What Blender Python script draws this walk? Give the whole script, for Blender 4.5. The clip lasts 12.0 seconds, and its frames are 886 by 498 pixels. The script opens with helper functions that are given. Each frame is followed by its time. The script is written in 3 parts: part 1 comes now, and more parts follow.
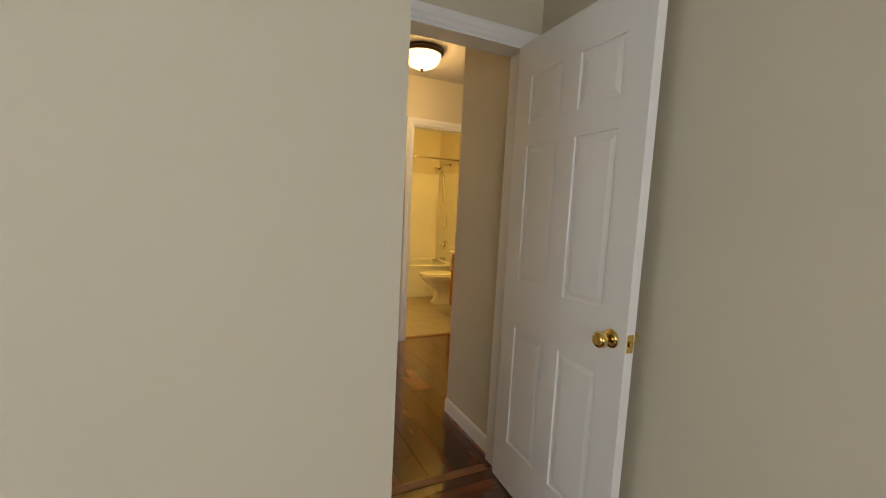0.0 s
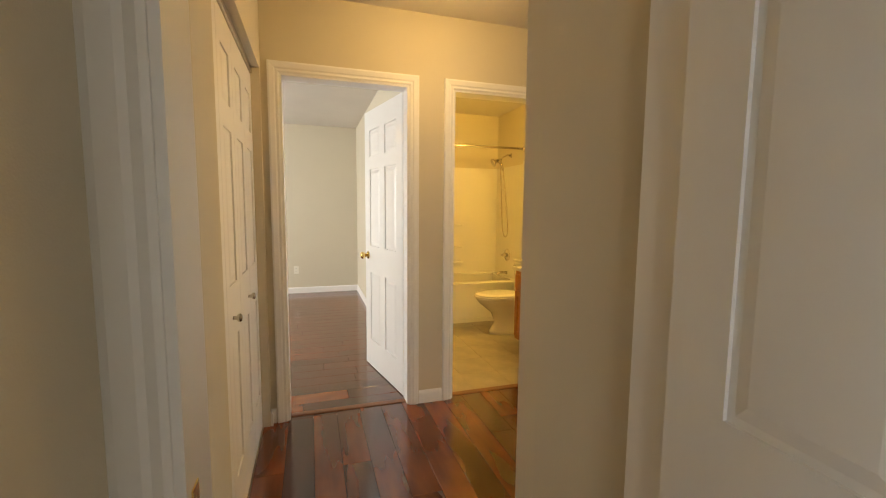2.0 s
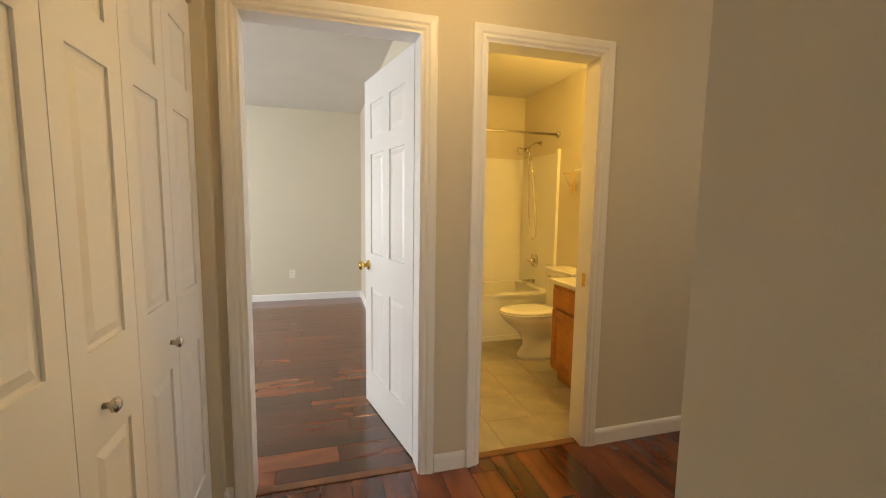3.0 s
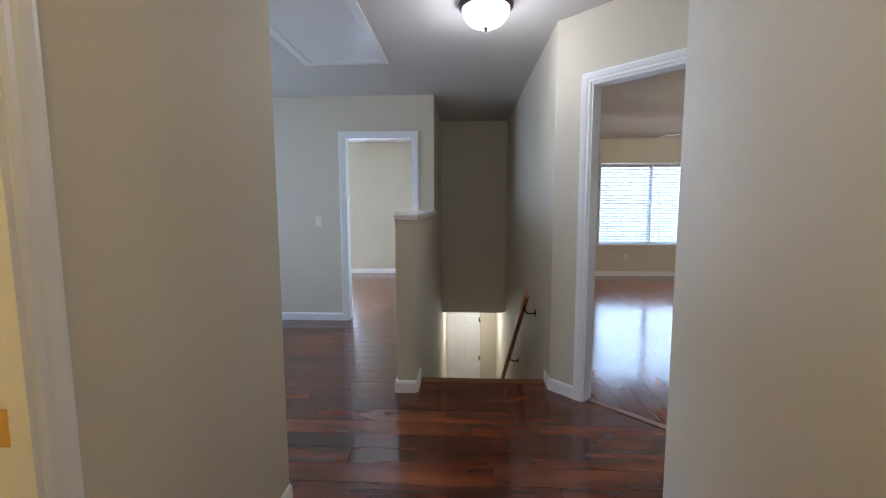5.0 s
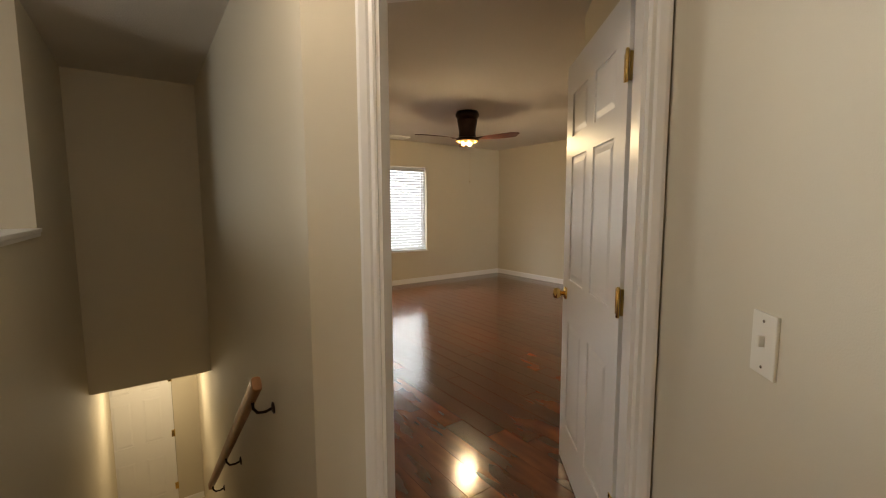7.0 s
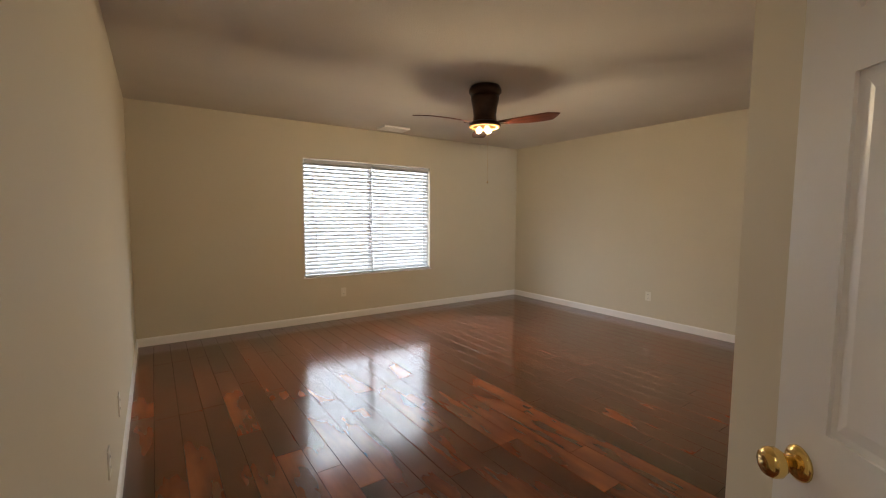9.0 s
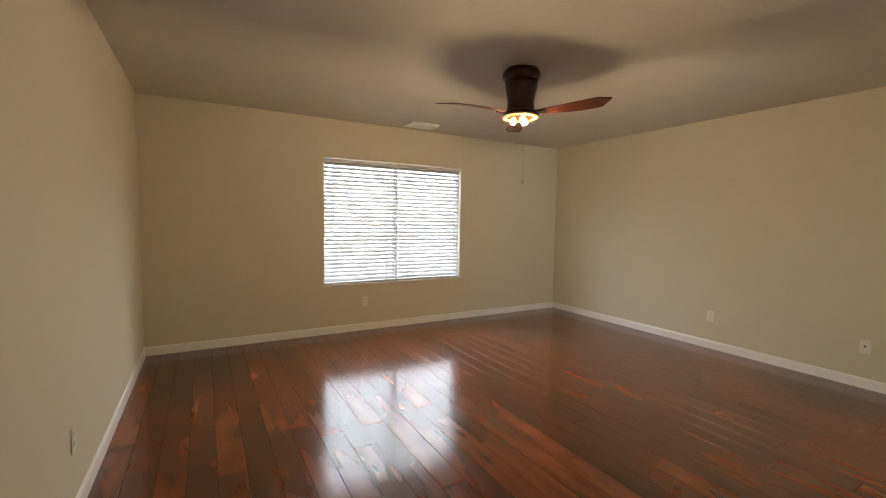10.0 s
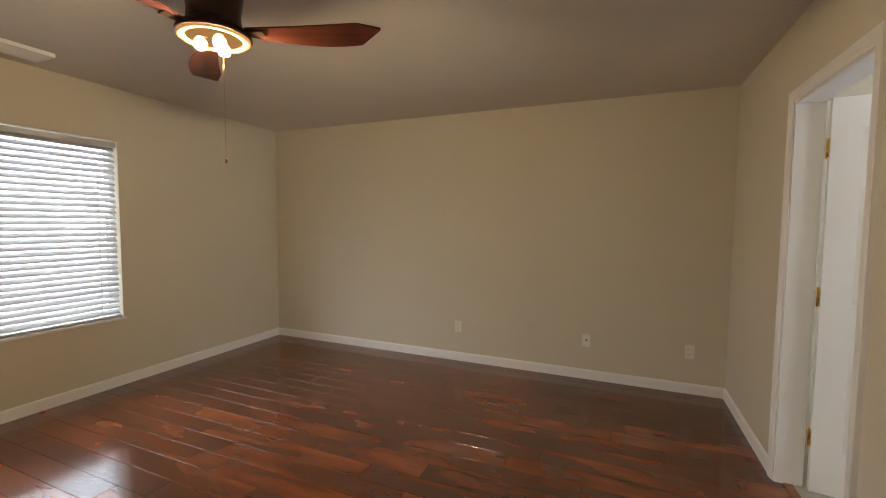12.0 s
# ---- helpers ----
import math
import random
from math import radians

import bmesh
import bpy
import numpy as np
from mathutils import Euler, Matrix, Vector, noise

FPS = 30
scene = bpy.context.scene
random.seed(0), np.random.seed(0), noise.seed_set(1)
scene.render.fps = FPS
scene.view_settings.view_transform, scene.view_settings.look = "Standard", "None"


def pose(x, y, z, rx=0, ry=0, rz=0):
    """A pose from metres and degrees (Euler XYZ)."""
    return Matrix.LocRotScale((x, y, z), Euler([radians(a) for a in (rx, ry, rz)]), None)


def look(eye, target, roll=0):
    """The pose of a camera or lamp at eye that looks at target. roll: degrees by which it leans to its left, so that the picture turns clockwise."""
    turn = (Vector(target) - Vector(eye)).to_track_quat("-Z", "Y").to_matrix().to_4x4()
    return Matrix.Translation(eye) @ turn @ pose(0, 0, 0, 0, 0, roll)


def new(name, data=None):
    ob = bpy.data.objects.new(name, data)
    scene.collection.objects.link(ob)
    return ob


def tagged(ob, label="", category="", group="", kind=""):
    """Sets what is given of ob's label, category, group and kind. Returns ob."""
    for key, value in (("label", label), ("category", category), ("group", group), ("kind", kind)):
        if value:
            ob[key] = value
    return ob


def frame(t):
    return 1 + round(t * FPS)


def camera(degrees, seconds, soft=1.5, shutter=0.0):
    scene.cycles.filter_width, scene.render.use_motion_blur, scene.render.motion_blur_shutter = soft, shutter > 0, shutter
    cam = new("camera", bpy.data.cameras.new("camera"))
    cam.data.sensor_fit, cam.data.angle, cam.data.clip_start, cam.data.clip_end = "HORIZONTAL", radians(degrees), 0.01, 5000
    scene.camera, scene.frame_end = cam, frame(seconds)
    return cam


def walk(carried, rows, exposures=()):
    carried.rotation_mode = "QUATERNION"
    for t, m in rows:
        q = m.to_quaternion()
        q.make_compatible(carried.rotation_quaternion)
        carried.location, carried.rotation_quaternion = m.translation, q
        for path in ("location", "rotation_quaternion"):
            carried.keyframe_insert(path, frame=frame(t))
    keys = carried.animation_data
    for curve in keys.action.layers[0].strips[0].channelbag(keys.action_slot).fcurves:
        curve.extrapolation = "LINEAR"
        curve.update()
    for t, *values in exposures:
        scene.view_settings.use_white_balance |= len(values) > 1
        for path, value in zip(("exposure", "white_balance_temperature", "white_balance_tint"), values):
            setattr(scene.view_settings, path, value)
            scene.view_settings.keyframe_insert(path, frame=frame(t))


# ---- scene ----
cam = camera(93.3, 12.0, soft=1.1)
PATH = [
    (0, (-1.371, -3.67, 1.308), (-0.491, -1.886, 1.103), 2.9),
    (0.5, (-1.209, -3.465, 1.289), (-0.237, -1.729, 1.084), 1.8),
    (0.7, (-1.197, -3.372, 1.306), (-0.204, -1.649, 1.097), 1.9),
    (1, (-1.1, -3.206, 1.305), (-0.113, -1.478, 1.103), 0.6),
    (1.2, (-1.061, -3.099, 1.314), (-0.12, -1.346, 1.108), 0.6),
    (1.5, (-0.93, -2.915, 1.318), (-0.148, -1.086, 1.112), 0.9),
    (2, (-0.811, -2.59, 1.293), (-0.21, -0.692, 1.096), 0.5),
    (2.5, (-0.752, -2.216, 1.3), (-0.215, -0.3, 1.093), 0.6),
    (2.7, (-0.714, -2.072, 1.297), (-0.201, -0.151, 1.085), 0.7),
    (4.3, (-0.318, -0.955, 1.288), (1.293, 0.214, 1.087), 1.5),
    (4.5, (-0.23, -0.887, 1.275), (1.567, -0.03, 1.084), 1.1),
    (5, (0.019, -0.761, 1.29), (2.006, -0.659, 1.085), -0.2),
    (5.5, (0.363, -0.736, 1.3), (2.325, -1.063, 1.097), 1.1),
    (6, (0.75, -0.729, 1.315), (2.606, -1.449, 1.119), 1.0),
    (6.5, (1.121, -0.789, 1.33), (2.834, -1.801, 1.129), 0.8),
    (7, (1.465, -0.909, 1.347), (3.085, -2.064, 1.147), -0.2),
    (7.2, (1.577, -0.955, 1.360), (3.150, -2.165, 1.153), -0.1),
    (8.8, (2.523, -1.613, 1.364), (4.079, -2.857, 1.186), 0.5),
    (9, (2.582, -1.686, 1.354), (4.220, -2.822, 1.194), 0.3),
    (9.5, (2.767, -1.864, 1.340), (4.513, -2.83, 1.213), 0.7),
    (10, (2.938, -2.024, 1.348), (4.671, -3.014, 1.21), 0.9),
    (10.5, (3.207, -2.162, 1.37), (4.827, -3.329, 1.241), 0.9),
    (11, (3.458, -2.33, 1.386), (4.946, -3.66, 1.257), 0.7),
    (11.5, (3.691, -2.588, 1.393), (4.916, -4.164, 1.274), 0.4),
    (12, (3.913, -2.868, 1.394), (4.689, -4.708, 1.27), 0.5),
]
EXPOSURES = ((0, 0.0, 7100, 10), (2.0, 0.2, 7500, 10), (2.7, 0.15, 7000, 10), (4.3, -0.15, 6000, 10), (5.0, 0.05, 4900, 10), (5.6, -0.18, 5600, 10), (6.5, -0.22, 7100, 10), (7.2, -0.22, 7400, 10),
             (9.0, 0.0, 6450, 10), (10.5, 0.1, 6700, 10), (12.0, -0.13, 6500, 10))
walk(cam, [(t, look(e, g, r)) for t, e, g, r in PATH], EXPOSURES)

# ---- world and large lights ----
world = bpy.data.worlds.new("sky")
scene.world = world
world.use_nodes = True
wn = world.node_tree
sky = wn.nodes.new("ShaderNodeTexSky")
sky.sky_type, sky.sun_disc = "NISHITA", False
sky.sun_elevation, sky.sun_rotation = radians(48), radians(200)
wn.links.new(sky.outputs[0], wn.nodes["Background"].inputs[0])
wn.nodes["Background"].inputs[1].default_value = 0.12

sun = new("sun", bpy.data.lights.new("sun", "SUN"))
sun.data.energy, sun.data.angle, sun.data.color = 1.0, radians(12), (1, 0.96, 0.9)
sun.matrix_world = pose(0, 0, 12, 42, 0, 20)


def window_light(x, y, z, yaw, w, h, watts, colour=(0.86, 0.93, 1.0)):
    """Sky light standing in a window's opening; yaw is the way it shines."""
    d = bpy.data.lights.new("window_light", "AREA")
    d.shape, d.size, d.size_y, d.energy, d.color = "RECTANGLE", w, h, watts, colour
    ob = new("window_light", d)
    ob.matrix_world = pose(x, y, z, 90, 0, yaw)
    return ob


window_light(7.93, -4.125, 1.31, 90, 1.80, 1.44, 70)      # main bedroom
window_light(8.20, 2.01, 1.33, 90, 1.05, 1.44, 360)        # room past the half wall
window_light(-4.28, 2.1, 1.4, -90, 1.6, 1.4, 130)         # second bedroom
window_light(-1.9, -6.85, 1.4, 0, 1.6, 1.4, 32)           # first bedroom, behind the start: unseen window, added for light
# Second unseen window, added to brighten the first bedroom's east wall and door.
window_light(-4.28, -4.4, 1.4, -90, 1.6, 1.4, 33)
window_light(3.2, 2.66, 1.4, 180, 1.3, 1.4, 21)            # hall, round the corner: unseen window, added to brighten the landing
window_light(0.52, -4.6, 1.5, -90, 1.0, 1.0, 45)           # tiled room beside the main bedroom: unseen window, added to light its door


def bulb(x, y, z, watts, colour, r=0.05):
    d = bpy.data.lights.new("bulb_light", "POINT")
    d.energy, d.color, d.shadow_soft_size = watts, colour, r
    ob = new("bulb_light", d)
    ob.location = (x, y, z)
    return ob


WARM = (1.0, 0.65, 0.24)
bulb(-0.125, -0.631, 2.27, 10, WARM, 0.09)
bulb(2.596, -0.884, 2.27, 10, (1.0, 0.85, 0.70), 0.09)
bulb(1.2, 0.55, 2.1, 38, (1.0, 0.64, 0.15), 0.06)           # bathroom
bulb(7.0, -0.9, -0.7, 15, (1.0, 0.86, 0.62), 0.08)        # foot of the stairs: added fill for the stairwell, no fixture there
for a in (40, 160, 280):
    bulb(5.435 + 0.055 * math.cos(radians(a)), -4.10 + 0.055 * math.sin(radians(a)), 2.074, 17.5, (1.0, 0.78, 0.48), 0.02)


# ---- materials ----
def material(name, colour, rough=0.5, metal=0.0, vary=0.08, scale=3.0, bump=0.0, bump_scale=120.0, coat=0.0):
    """A painted, plastic or metal surface with slow blotches and a fine relief."""
    m = bpy.data.materials.new(name)
    m.use_nodes = True
    t, b = m.node_tree, m.node_tree.nodes["Principled BSDF"]
    b.inputs["Metallic"].default_value = metal
    b.inputs["Coat Weight"].default_value = coat
    co = t.nodes.new("ShaderNodeTexCoord")
    n = t.nodes.new("ShaderNodeTexNoise")
    n.inputs["Scale"].default_value, n.inputs["Detail"].default_value = scale, 5
    t.links.new(co.outputs["Object"], n.inputs["Vector"])
    r = t.nodes.new("ShaderNodeValToRGB")
    r.color_ramp.elements[0].position, r.color_ramp.elements[1].position = 0.3, 0.7
    r.color_ramp.elements[0].color = (*[c * (1 - vary) for c in colour], 1)
    r.color_ramp.elements[1].color = (*[min(1, c * (1 + vary)) for c in colour], 1)
    t.links.new(n.outputs["Fac"], r.inputs["Fac"])
    t.links.new(r.outputs["Color"], b.inputs["Base Color"])
    q = t.nodes.new("ShaderNodeMapRange")
    q.inputs["To Min"].default_value, q.inputs["To Max"].default_value = rough * 0.85, min(1, rough * 1.15)
    t.links.new(n.outputs["Fac"], q.inputs["Value"])
    t.links.new(q.outputs["Result"], b.inputs["Roughness"])
    if bump:
        f = t.nodes.new("ShaderNodeTexNoise")
        f.inputs["Scale"].default_value, f.inputs["Detail"].default_value = bump_scale, 3
        t.links.new(co.outputs["Object"], f.inputs["Vector"])
        k = t.nodes.new("ShaderNodeBump")
        k.inputs["Strength"].default_value, k.inputs["Distance"].default_value = bump, 0.004
        t.links.new(f.outputs["Fac"], k.inputs["Height"])
        t.links.new(k.outputs["Normal"], b.inputs["Normal"])
    return m


def wood(name, dark, mid, light, rough=0.3, grain=(2.0, 38.0, 38.0), blotch=2.2, coat=0.0, spread=0.35, fine=0.45, relief=0.12, shine=0.5, ramp=(0.32, 0.48, 0.68)):
    """Grain along the local x axis, with dark blotches and a tone of its own for each piece."""
    m = bpy.data.materials.new(name)
    m.use_nodes = True
    t, b = m.node_tree, m.node_tree.nodes["Principled BSDF"]
    co = t.nodes.new("ShaderNodeTexCoord")
    info = t.nodes.new("ShaderNodeObjectInfo")
    off = t.nodes.new("ShaderNodeMath")
    off.operation = "MULTIPLY"
    off.inputs[1].default_value = 57.0
    t.links.new(info.outputs["Random"], off.inputs[0])
    add = t.nodes.new("ShaderNodeVectorMath")
    t.links.new(co.outputs["Object"], add.inputs[0])
    t.links.new(off.outputs[0], add.inputs[1])
    sc = t.nodes.new("ShaderNodeVectorMath")
    sc.operation = "MULTIPLY"
    sc.inputs[1].default_value = grain
    t.links.new(add.outputs[0], sc.inputs[0])
    g = t.nodes.new("ShaderNodeTexNoise")
    g.inputs["Scale"].default_value, g.inputs["Detail"].default_value, g.inputs["Distortion"].default_value = 1.0, 4, 0.25
    t.links.new(sc.outputs[0], g.inputs["Vector"])
    sb = t.nodes.new("ShaderNodeVectorMath")
    sb.operation = "MULTIPLY"
    sb.inputs[1].default_value = (blotch, blotch * 3.2, blotch * 3.2)
    t.links.new(add.outputs[0], sb.inputs[0])
    bl = t.nodes.new("ShaderNodeTexNoise")
    bl.inputs["Scale"].default_value, bl.inputs["Detail"].default_value = 1.0, 3
    t.links.new(sb.outputs[0], bl.inputs["Vector"])
    mixf = t.nodes.new("ShaderNodeMath")
    mixf.operation = "MULTIPLY_ADD"
    mixf.inputs[1].default_value = fine
    t.links.new(g.outputs["Fac"], mixf.inputs[0])
    half = t.nodes.new("ShaderNodeMath")
    half.operation = "MULTIPLY"
    half.inputs[1].default_value = 1 - fine
    t.links.new(bl.outputs["Fac"], half.inputs[0])
    t.links.new(half.outputs[0], mixf.inputs[2])
    tone = t.nodes.new("ShaderNodeMath")
    tone.operation = "MULTIPLY_ADD"
    tone.inputs[1].default_value, tone.inputs[2].default_value = spread * 0.4, -spread * 0.2
    t.links.new(info.outputs["Random"], tone.inputs[0])
    tot = t.nodes.new("ShaderNodeMath")
    t.links.new(mixf.outputs[0], tot.inputs[0])
    t.links.new(tone.outputs[0], tot.inputs[1])
    r = t.nodes.new("ShaderNodeValToRGB")
    e = r.color_ramp.elements
    e[0].position, e[0].color = ramp[0], (*dark, 1)
    e[1].position, e[1].color = ramp[2], (*light, 1)
    c = e.new(ramp[1])
    c.color = (*mid, 1)
    t.links.new(tot.outputs[0], r.inputs["Fac"])
    t.links.new(r.outputs["Color"], b.inputs["Base Color"])
    q = t.nodes.new("ShaderNodeMapRange")
    q.inputs["To Min"].default_value, q.inputs["To Max"].default_value = rough * 0.8, rough * 1.25
    t.links.new(bl.outputs["Fac"], q.inputs["Value"])
    t.links.new(q.outputs["Result"], b.inputs["Roughness"])
    b.inputs["Specular IOR Level"].default_value = shine
    b.inputs["Coat Weight"].default_value, b.inputs["Coat Roughness"].default_value = coat, 0.12
    k = t.nodes.new("ShaderNodeBump")
    k.inputs["Strength"].default_value, k.inputs["Distance"].default_value = relief, 0.002
    t.links.new(g.outputs["Fac"], k.inputs["Height"])
    t.links.new(k.outputs["Normal"], b.inputs["Normal"])
    return m


def glowing(name, colour, strength, base=(0.9, 0.88, 0.8)):
    m = bpy.data.materials.new(name)
    m.use_nodes = True
    b = m.node_tree.nodes["Principled BSDF"]
    b.inputs["Base Color"].default_value = (*base, 1)
    b.inputs["Emission Color"].default_value = (*colour, 1)
    b.inputs["Emission Strength"].default_value = strength
    return m


def clear_glass(name):
    m = bpy.data.materials.new(name)
    m.use_nodes = True
    b = m.node_tree.nodes["Principled BSDF"]
    b.inputs["Transmission Weight"].default_value, b.inputs["Roughness"].default_value, b.inputs["IOR"].default_value = 1.0, 0.02, 1.45
    return m


M_WALL = material("wall_paint", (0.655, 0.595, 0.475), 0.75, vary=0.02, scale=1.2, bump=0.12, bump_scale=300)
M_CEIL = material("ceiling_paint", (0.67, 0.63, 0.575), 0.9, vary=0.03, scale=2.0, bump=0.7, bump_scale=110)
M_WHITE = material("white_gloss_paint", (0.86, 0.85, 0.84), 0.36, vary=0.02, scale=2.0, bump=0.08, bump_scale=60)
M_FLOOR = wood("laminate", (0.022, 0.007, 0.004), (0.122, 0.030, 0.011), (0.30, 0.078, 0.024), 0.15, grain=(1.0, 16.0, 16.0), blotch=1.7, spread=0.5, fine=0.2, relief=0.0, shine=0.8, coat=0.35, ramp=(0.26, 0.5, 0.76))
M_SUB = material("seam_dark", (0.012, 0.006, 0.004), 0.6)
M_BRASS = material("polished_brass", (0.83, 0.60, 0.22), 0.16, metal=1.0, vary=0.05, scale=20)
M_NICKEL = material("brushed_nickel", (0.62, 0.58, 0.52), 0.25, metal=1.0, vary=0.05, scale=20)
M_BRONZE = material("oil_rubbed_bronze", (0.05, 0.026, 0.018), 0.35, metal=0.6, vary=0.2, scale=15)
M_BLADE = wood("blade_wood", (0.02, 0.006, 0.004), (0.07, 0.018, 0.010), (0.14, 0.035, 0.018), 0.3)
M_OAK = wood("oak_cabinet", (0.34, 0.13, 0.030), (0.46, 0.19, 0.050), (0.56, 0.26, 0.080), 0.4)
M_RAIL = wood("rail_wood", (0.25, 0.11, 0.04), (0.36, 0.17, 0.07), (0.46, 0.24, 0.11), 0.4)
M_CERAMIC = material("ceramic", (0.84, 0.82, 0.77), 0.12, vary=0.01, coat=0.4)
M_TUB = material("acrylic", (0.82, 0.80, 0.75), 0.25, vary=0.01)
M_TILE = material("vinyl_tile", (0.40, 0.36, 0.29), 0.4, vary=0.18, scale=6, bump=0.1)
M_GROUT = material("grout", (0.22, 0.19, 0.15), 0.8)
M_PLATE = material("plate_plastic", (0.80, 0.76, 0.67), 0.4, vary=0.01)
# Near-black colour stands for the shade inside slots, ports and the return duct.
M_DARK = material("opening_shadow", (0.02, 0.02, 0.02), 0.6)
M_SLAT = material("blind_slat", (0.60, 0.61, 0.63), 0.5, vary=0.02)
M_VINYL = material("window_vinyl", (0.80, 0.80, 0.79), 0.4, vary=0.02)
M_CARPET = material("entry_tile", (0.55, 0.44, 0.29), 0.6, vary=0.08, scale=8, bump=0.3)
M_GLASS = clear_glass("window_glass")
M_SHADE_A = glowing("lit_glass_warm", (1.0, 0.70, 0.30), 3.2)
M_SHADE_B = glowing("lit_glass", (1.0, 0.95, 0.86), 2.6)
M_BULB = glowing("lit_bulb", (1.0, 0.52, 0.16), 6.0)
M_GLOBE = glowing("amber_glass", (1.0, 0.50, 0.15), 0.4, (0.55, 0.24, 0.06))
M_DUST = material("threshold_wood", (0.20, 0.085, 0.035), 0.4, vary=0.2, scale=12)


# ---- mesh helpers ----
def mesh_object(name, bm, mat, smooth=False):
    bmesh.ops.recalc_face_normals(bm, faces=bm.faces[:])
    me = bpy.data.meshes.new(name)
    bm.to_mesh(me)
    bm.free()
    me.materials.append(mat)
    if smooth:
        for p in me.polygons:
            p.use_smooth = True
    return new(name, me)


def part(name, bm, mat, parent, label="", smooth=False):
    ob = mesh_object(name, bm, mat, smooth)
    ob.parent = parent
    if label:
        ob["label"] = label
    return ob


def thing(name, m, label, category, group="", kind=""):
    ob = new(name)
    ob.matrix_world = m
    return tagged(ob, label, category, group, kind)


def box(bm, x0, y0, z0, x1, y1, z1, bevel=0.0):
    vs = [bm.verts.new((x, y, z)) for x in (x0, x1) for y in (y0, y1) for z in (z0, z1)]
    faces = [bm.faces.new([vs[i] for i in f]) for f in ((0, 1, 3, 2), (4, 6, 7, 5), (0, 4, 5, 1), (2, 3, 7, 6), (0, 2, 6, 4), (1, 5, 7, 3))]
    if bevel:
        bmesh.ops.bevel(bm, geom=list({e for f in faces for e in f.edges}), offset=bevel, segments=2, affect="EDGES", profile=0.6)
    return bm


def boxes(*rows, bevel=0.0):
    bm = bmesh.new()
    for r in rows:
        box(bm, *r, bevel=bevel)
    return bm


def lathe(profile, steps=32, m=None):
    """Turn (radius, height) pairs round z."""
    bm = bmesh.new()
    rings = [[bm.verts.new((r * math.cos(2 * math.pi * i / steps), r * math.sin(2 * math.pi * i / steps), z)) for i in range(steps)] for r, z in profile]
    for a, b in zip(rings, rings[1:]):
        for i in range(steps):
            bm.faces.new((a[i], a[(i + 1) % steps], b[(i + 1) % steps], b[i]))
    bm.faces.new(rings[0][::-1]), bm.faces.new(rings[-1])
    if m is not None:
        bmesh.ops.transform(bm, matrix=m, verts=bm.verts[:])
    return bm


def tube(points, r, steps=12):
    """A round bar along points."""
    bm = bmesh.new()
    pts = [Vector(p) for p in points]
    rings = []
    for i, p in enumerate(pts):
        d = (pts[min(i + 1, len(pts) - 1)] - pts[max(i - 1, 0)]).normalized()
        u = d.orthogonal().normalized() if i == 0 else (u - d * u.dot(d)).normalized()
        v = d.cross(u)
        rings.append([bm.verts.new(p + r * (math.cos(2 * math.pi * k / steps) * u + math.sin(2 * math.pi * k / steps) * v)) for k in range(steps)])
    for a, b in zip(rings, rings[1:]):
        for i in range(steps):
            bm.faces.new((a[i], a[(i + 1) % steps], b[(i + 1) % steps], b[i]))
    bm.faces.new(rings[0][::-1]), bm.faces.new(rings[-1])
    return bm


def loft(rings):
    """A closed skin over rings of equal length."""
    bm = bmesh.new()
    vs = [[bm.verts.new(p) for p in ring] for ring in rings]
    for a, b in zip(vs, vs[1:]):
        for i in range(len(a)):
            bm.faces.new((a[i], a[(i + 1) % len(a)], b[(i + 1) % len(a)], b[i]))
    bm.faces.new(vs[0][::-1]), bm.faces.new(vs[-1])
    return bm


def frustum(bm, x0, z0, x1, z1, y0, y1, inset):
    """A raised panel: wide at depth y0, narrower at y1."""
    a = [bm.verts.new(p) for p in ((x0, y0, z0), (x1, y0, z0), (x1, y0, z1), (x0, y0, z1))]
    i = inset
    b = [bm.verts.new(p) for p in ((x0 + i, y1, z0 + i), (x1 - i, y1, z0 + i), (x1 - i, y1, z1 - i), (x0 + i, y1, z1 - i))]
    for k in range(4):
        bm.faces.new((a[k], a[(k + 1) % 4], b[(k + 1) % 4], b[k]))
    bm.faces.new(b), bm.faces.new(a[::-1])


def along(p, q):
    """The pose at p whose x axis runs to q."""
    return pose(p[0], p[1], 0, 0, 0, math.degrees(math.atan2(q[1] - p[1], q[0] - p[0])))


# ---- walls ----
CEIL = 2.472


def wall(name, p, q, th=0.115, z0=-0.3, z1=CEIL, openings=(), label="smooth cream painted plaster wall", mat=None):
    """A wall whose seen face runs from p to q; its thickness lies to the left. openings: (s0, s1, z0, z1) along it."""
    length = math.hypot(q[0] - p[0], q[1] - p[1])
    bm, s = bmesh.new(), 0.0
    for a, b, lo, hi in sorted(openings):
        if a > s:
            box(bm, s, 0, z0, a, th, z1)
        if lo > z0:
            box(bm, a, 0, z0, b, th, lo)
        if hi < z1:
            box(bm, a, 0, hi, b, th, z1)
        s = b
    if s < length:
        box(bm, s, 0, z0, length, th, z1)
    ob = mesh_object(name, bm, mat or M_WALL)
    ob.matrix_world = along(p, q)
    return tagged(ob, label, "wall", kind="structure")


H = 2.04
wall("wall_hall_north", (-4.2, 0), (1.694, 0), openings=((3.232, 3.987, -0.012, H), (4.267, 4.893, -0.012, H)))
wall("wall_bath_east", (1.694, 0.115), (1.694, 2.56), th=0.15)
wall("wall_bath_north", (-0.03, 2.5), (4.75, 2.5), openings=((2.58, 3.88, 0.7, 2.1),))
wall("wall_bedroom_east", (-0.13, 4.0), (-0.13, 0.115), th=0.10)
wall("wall_bedroom_north", (-4.2, 3.95), (-0.03, 3.95))
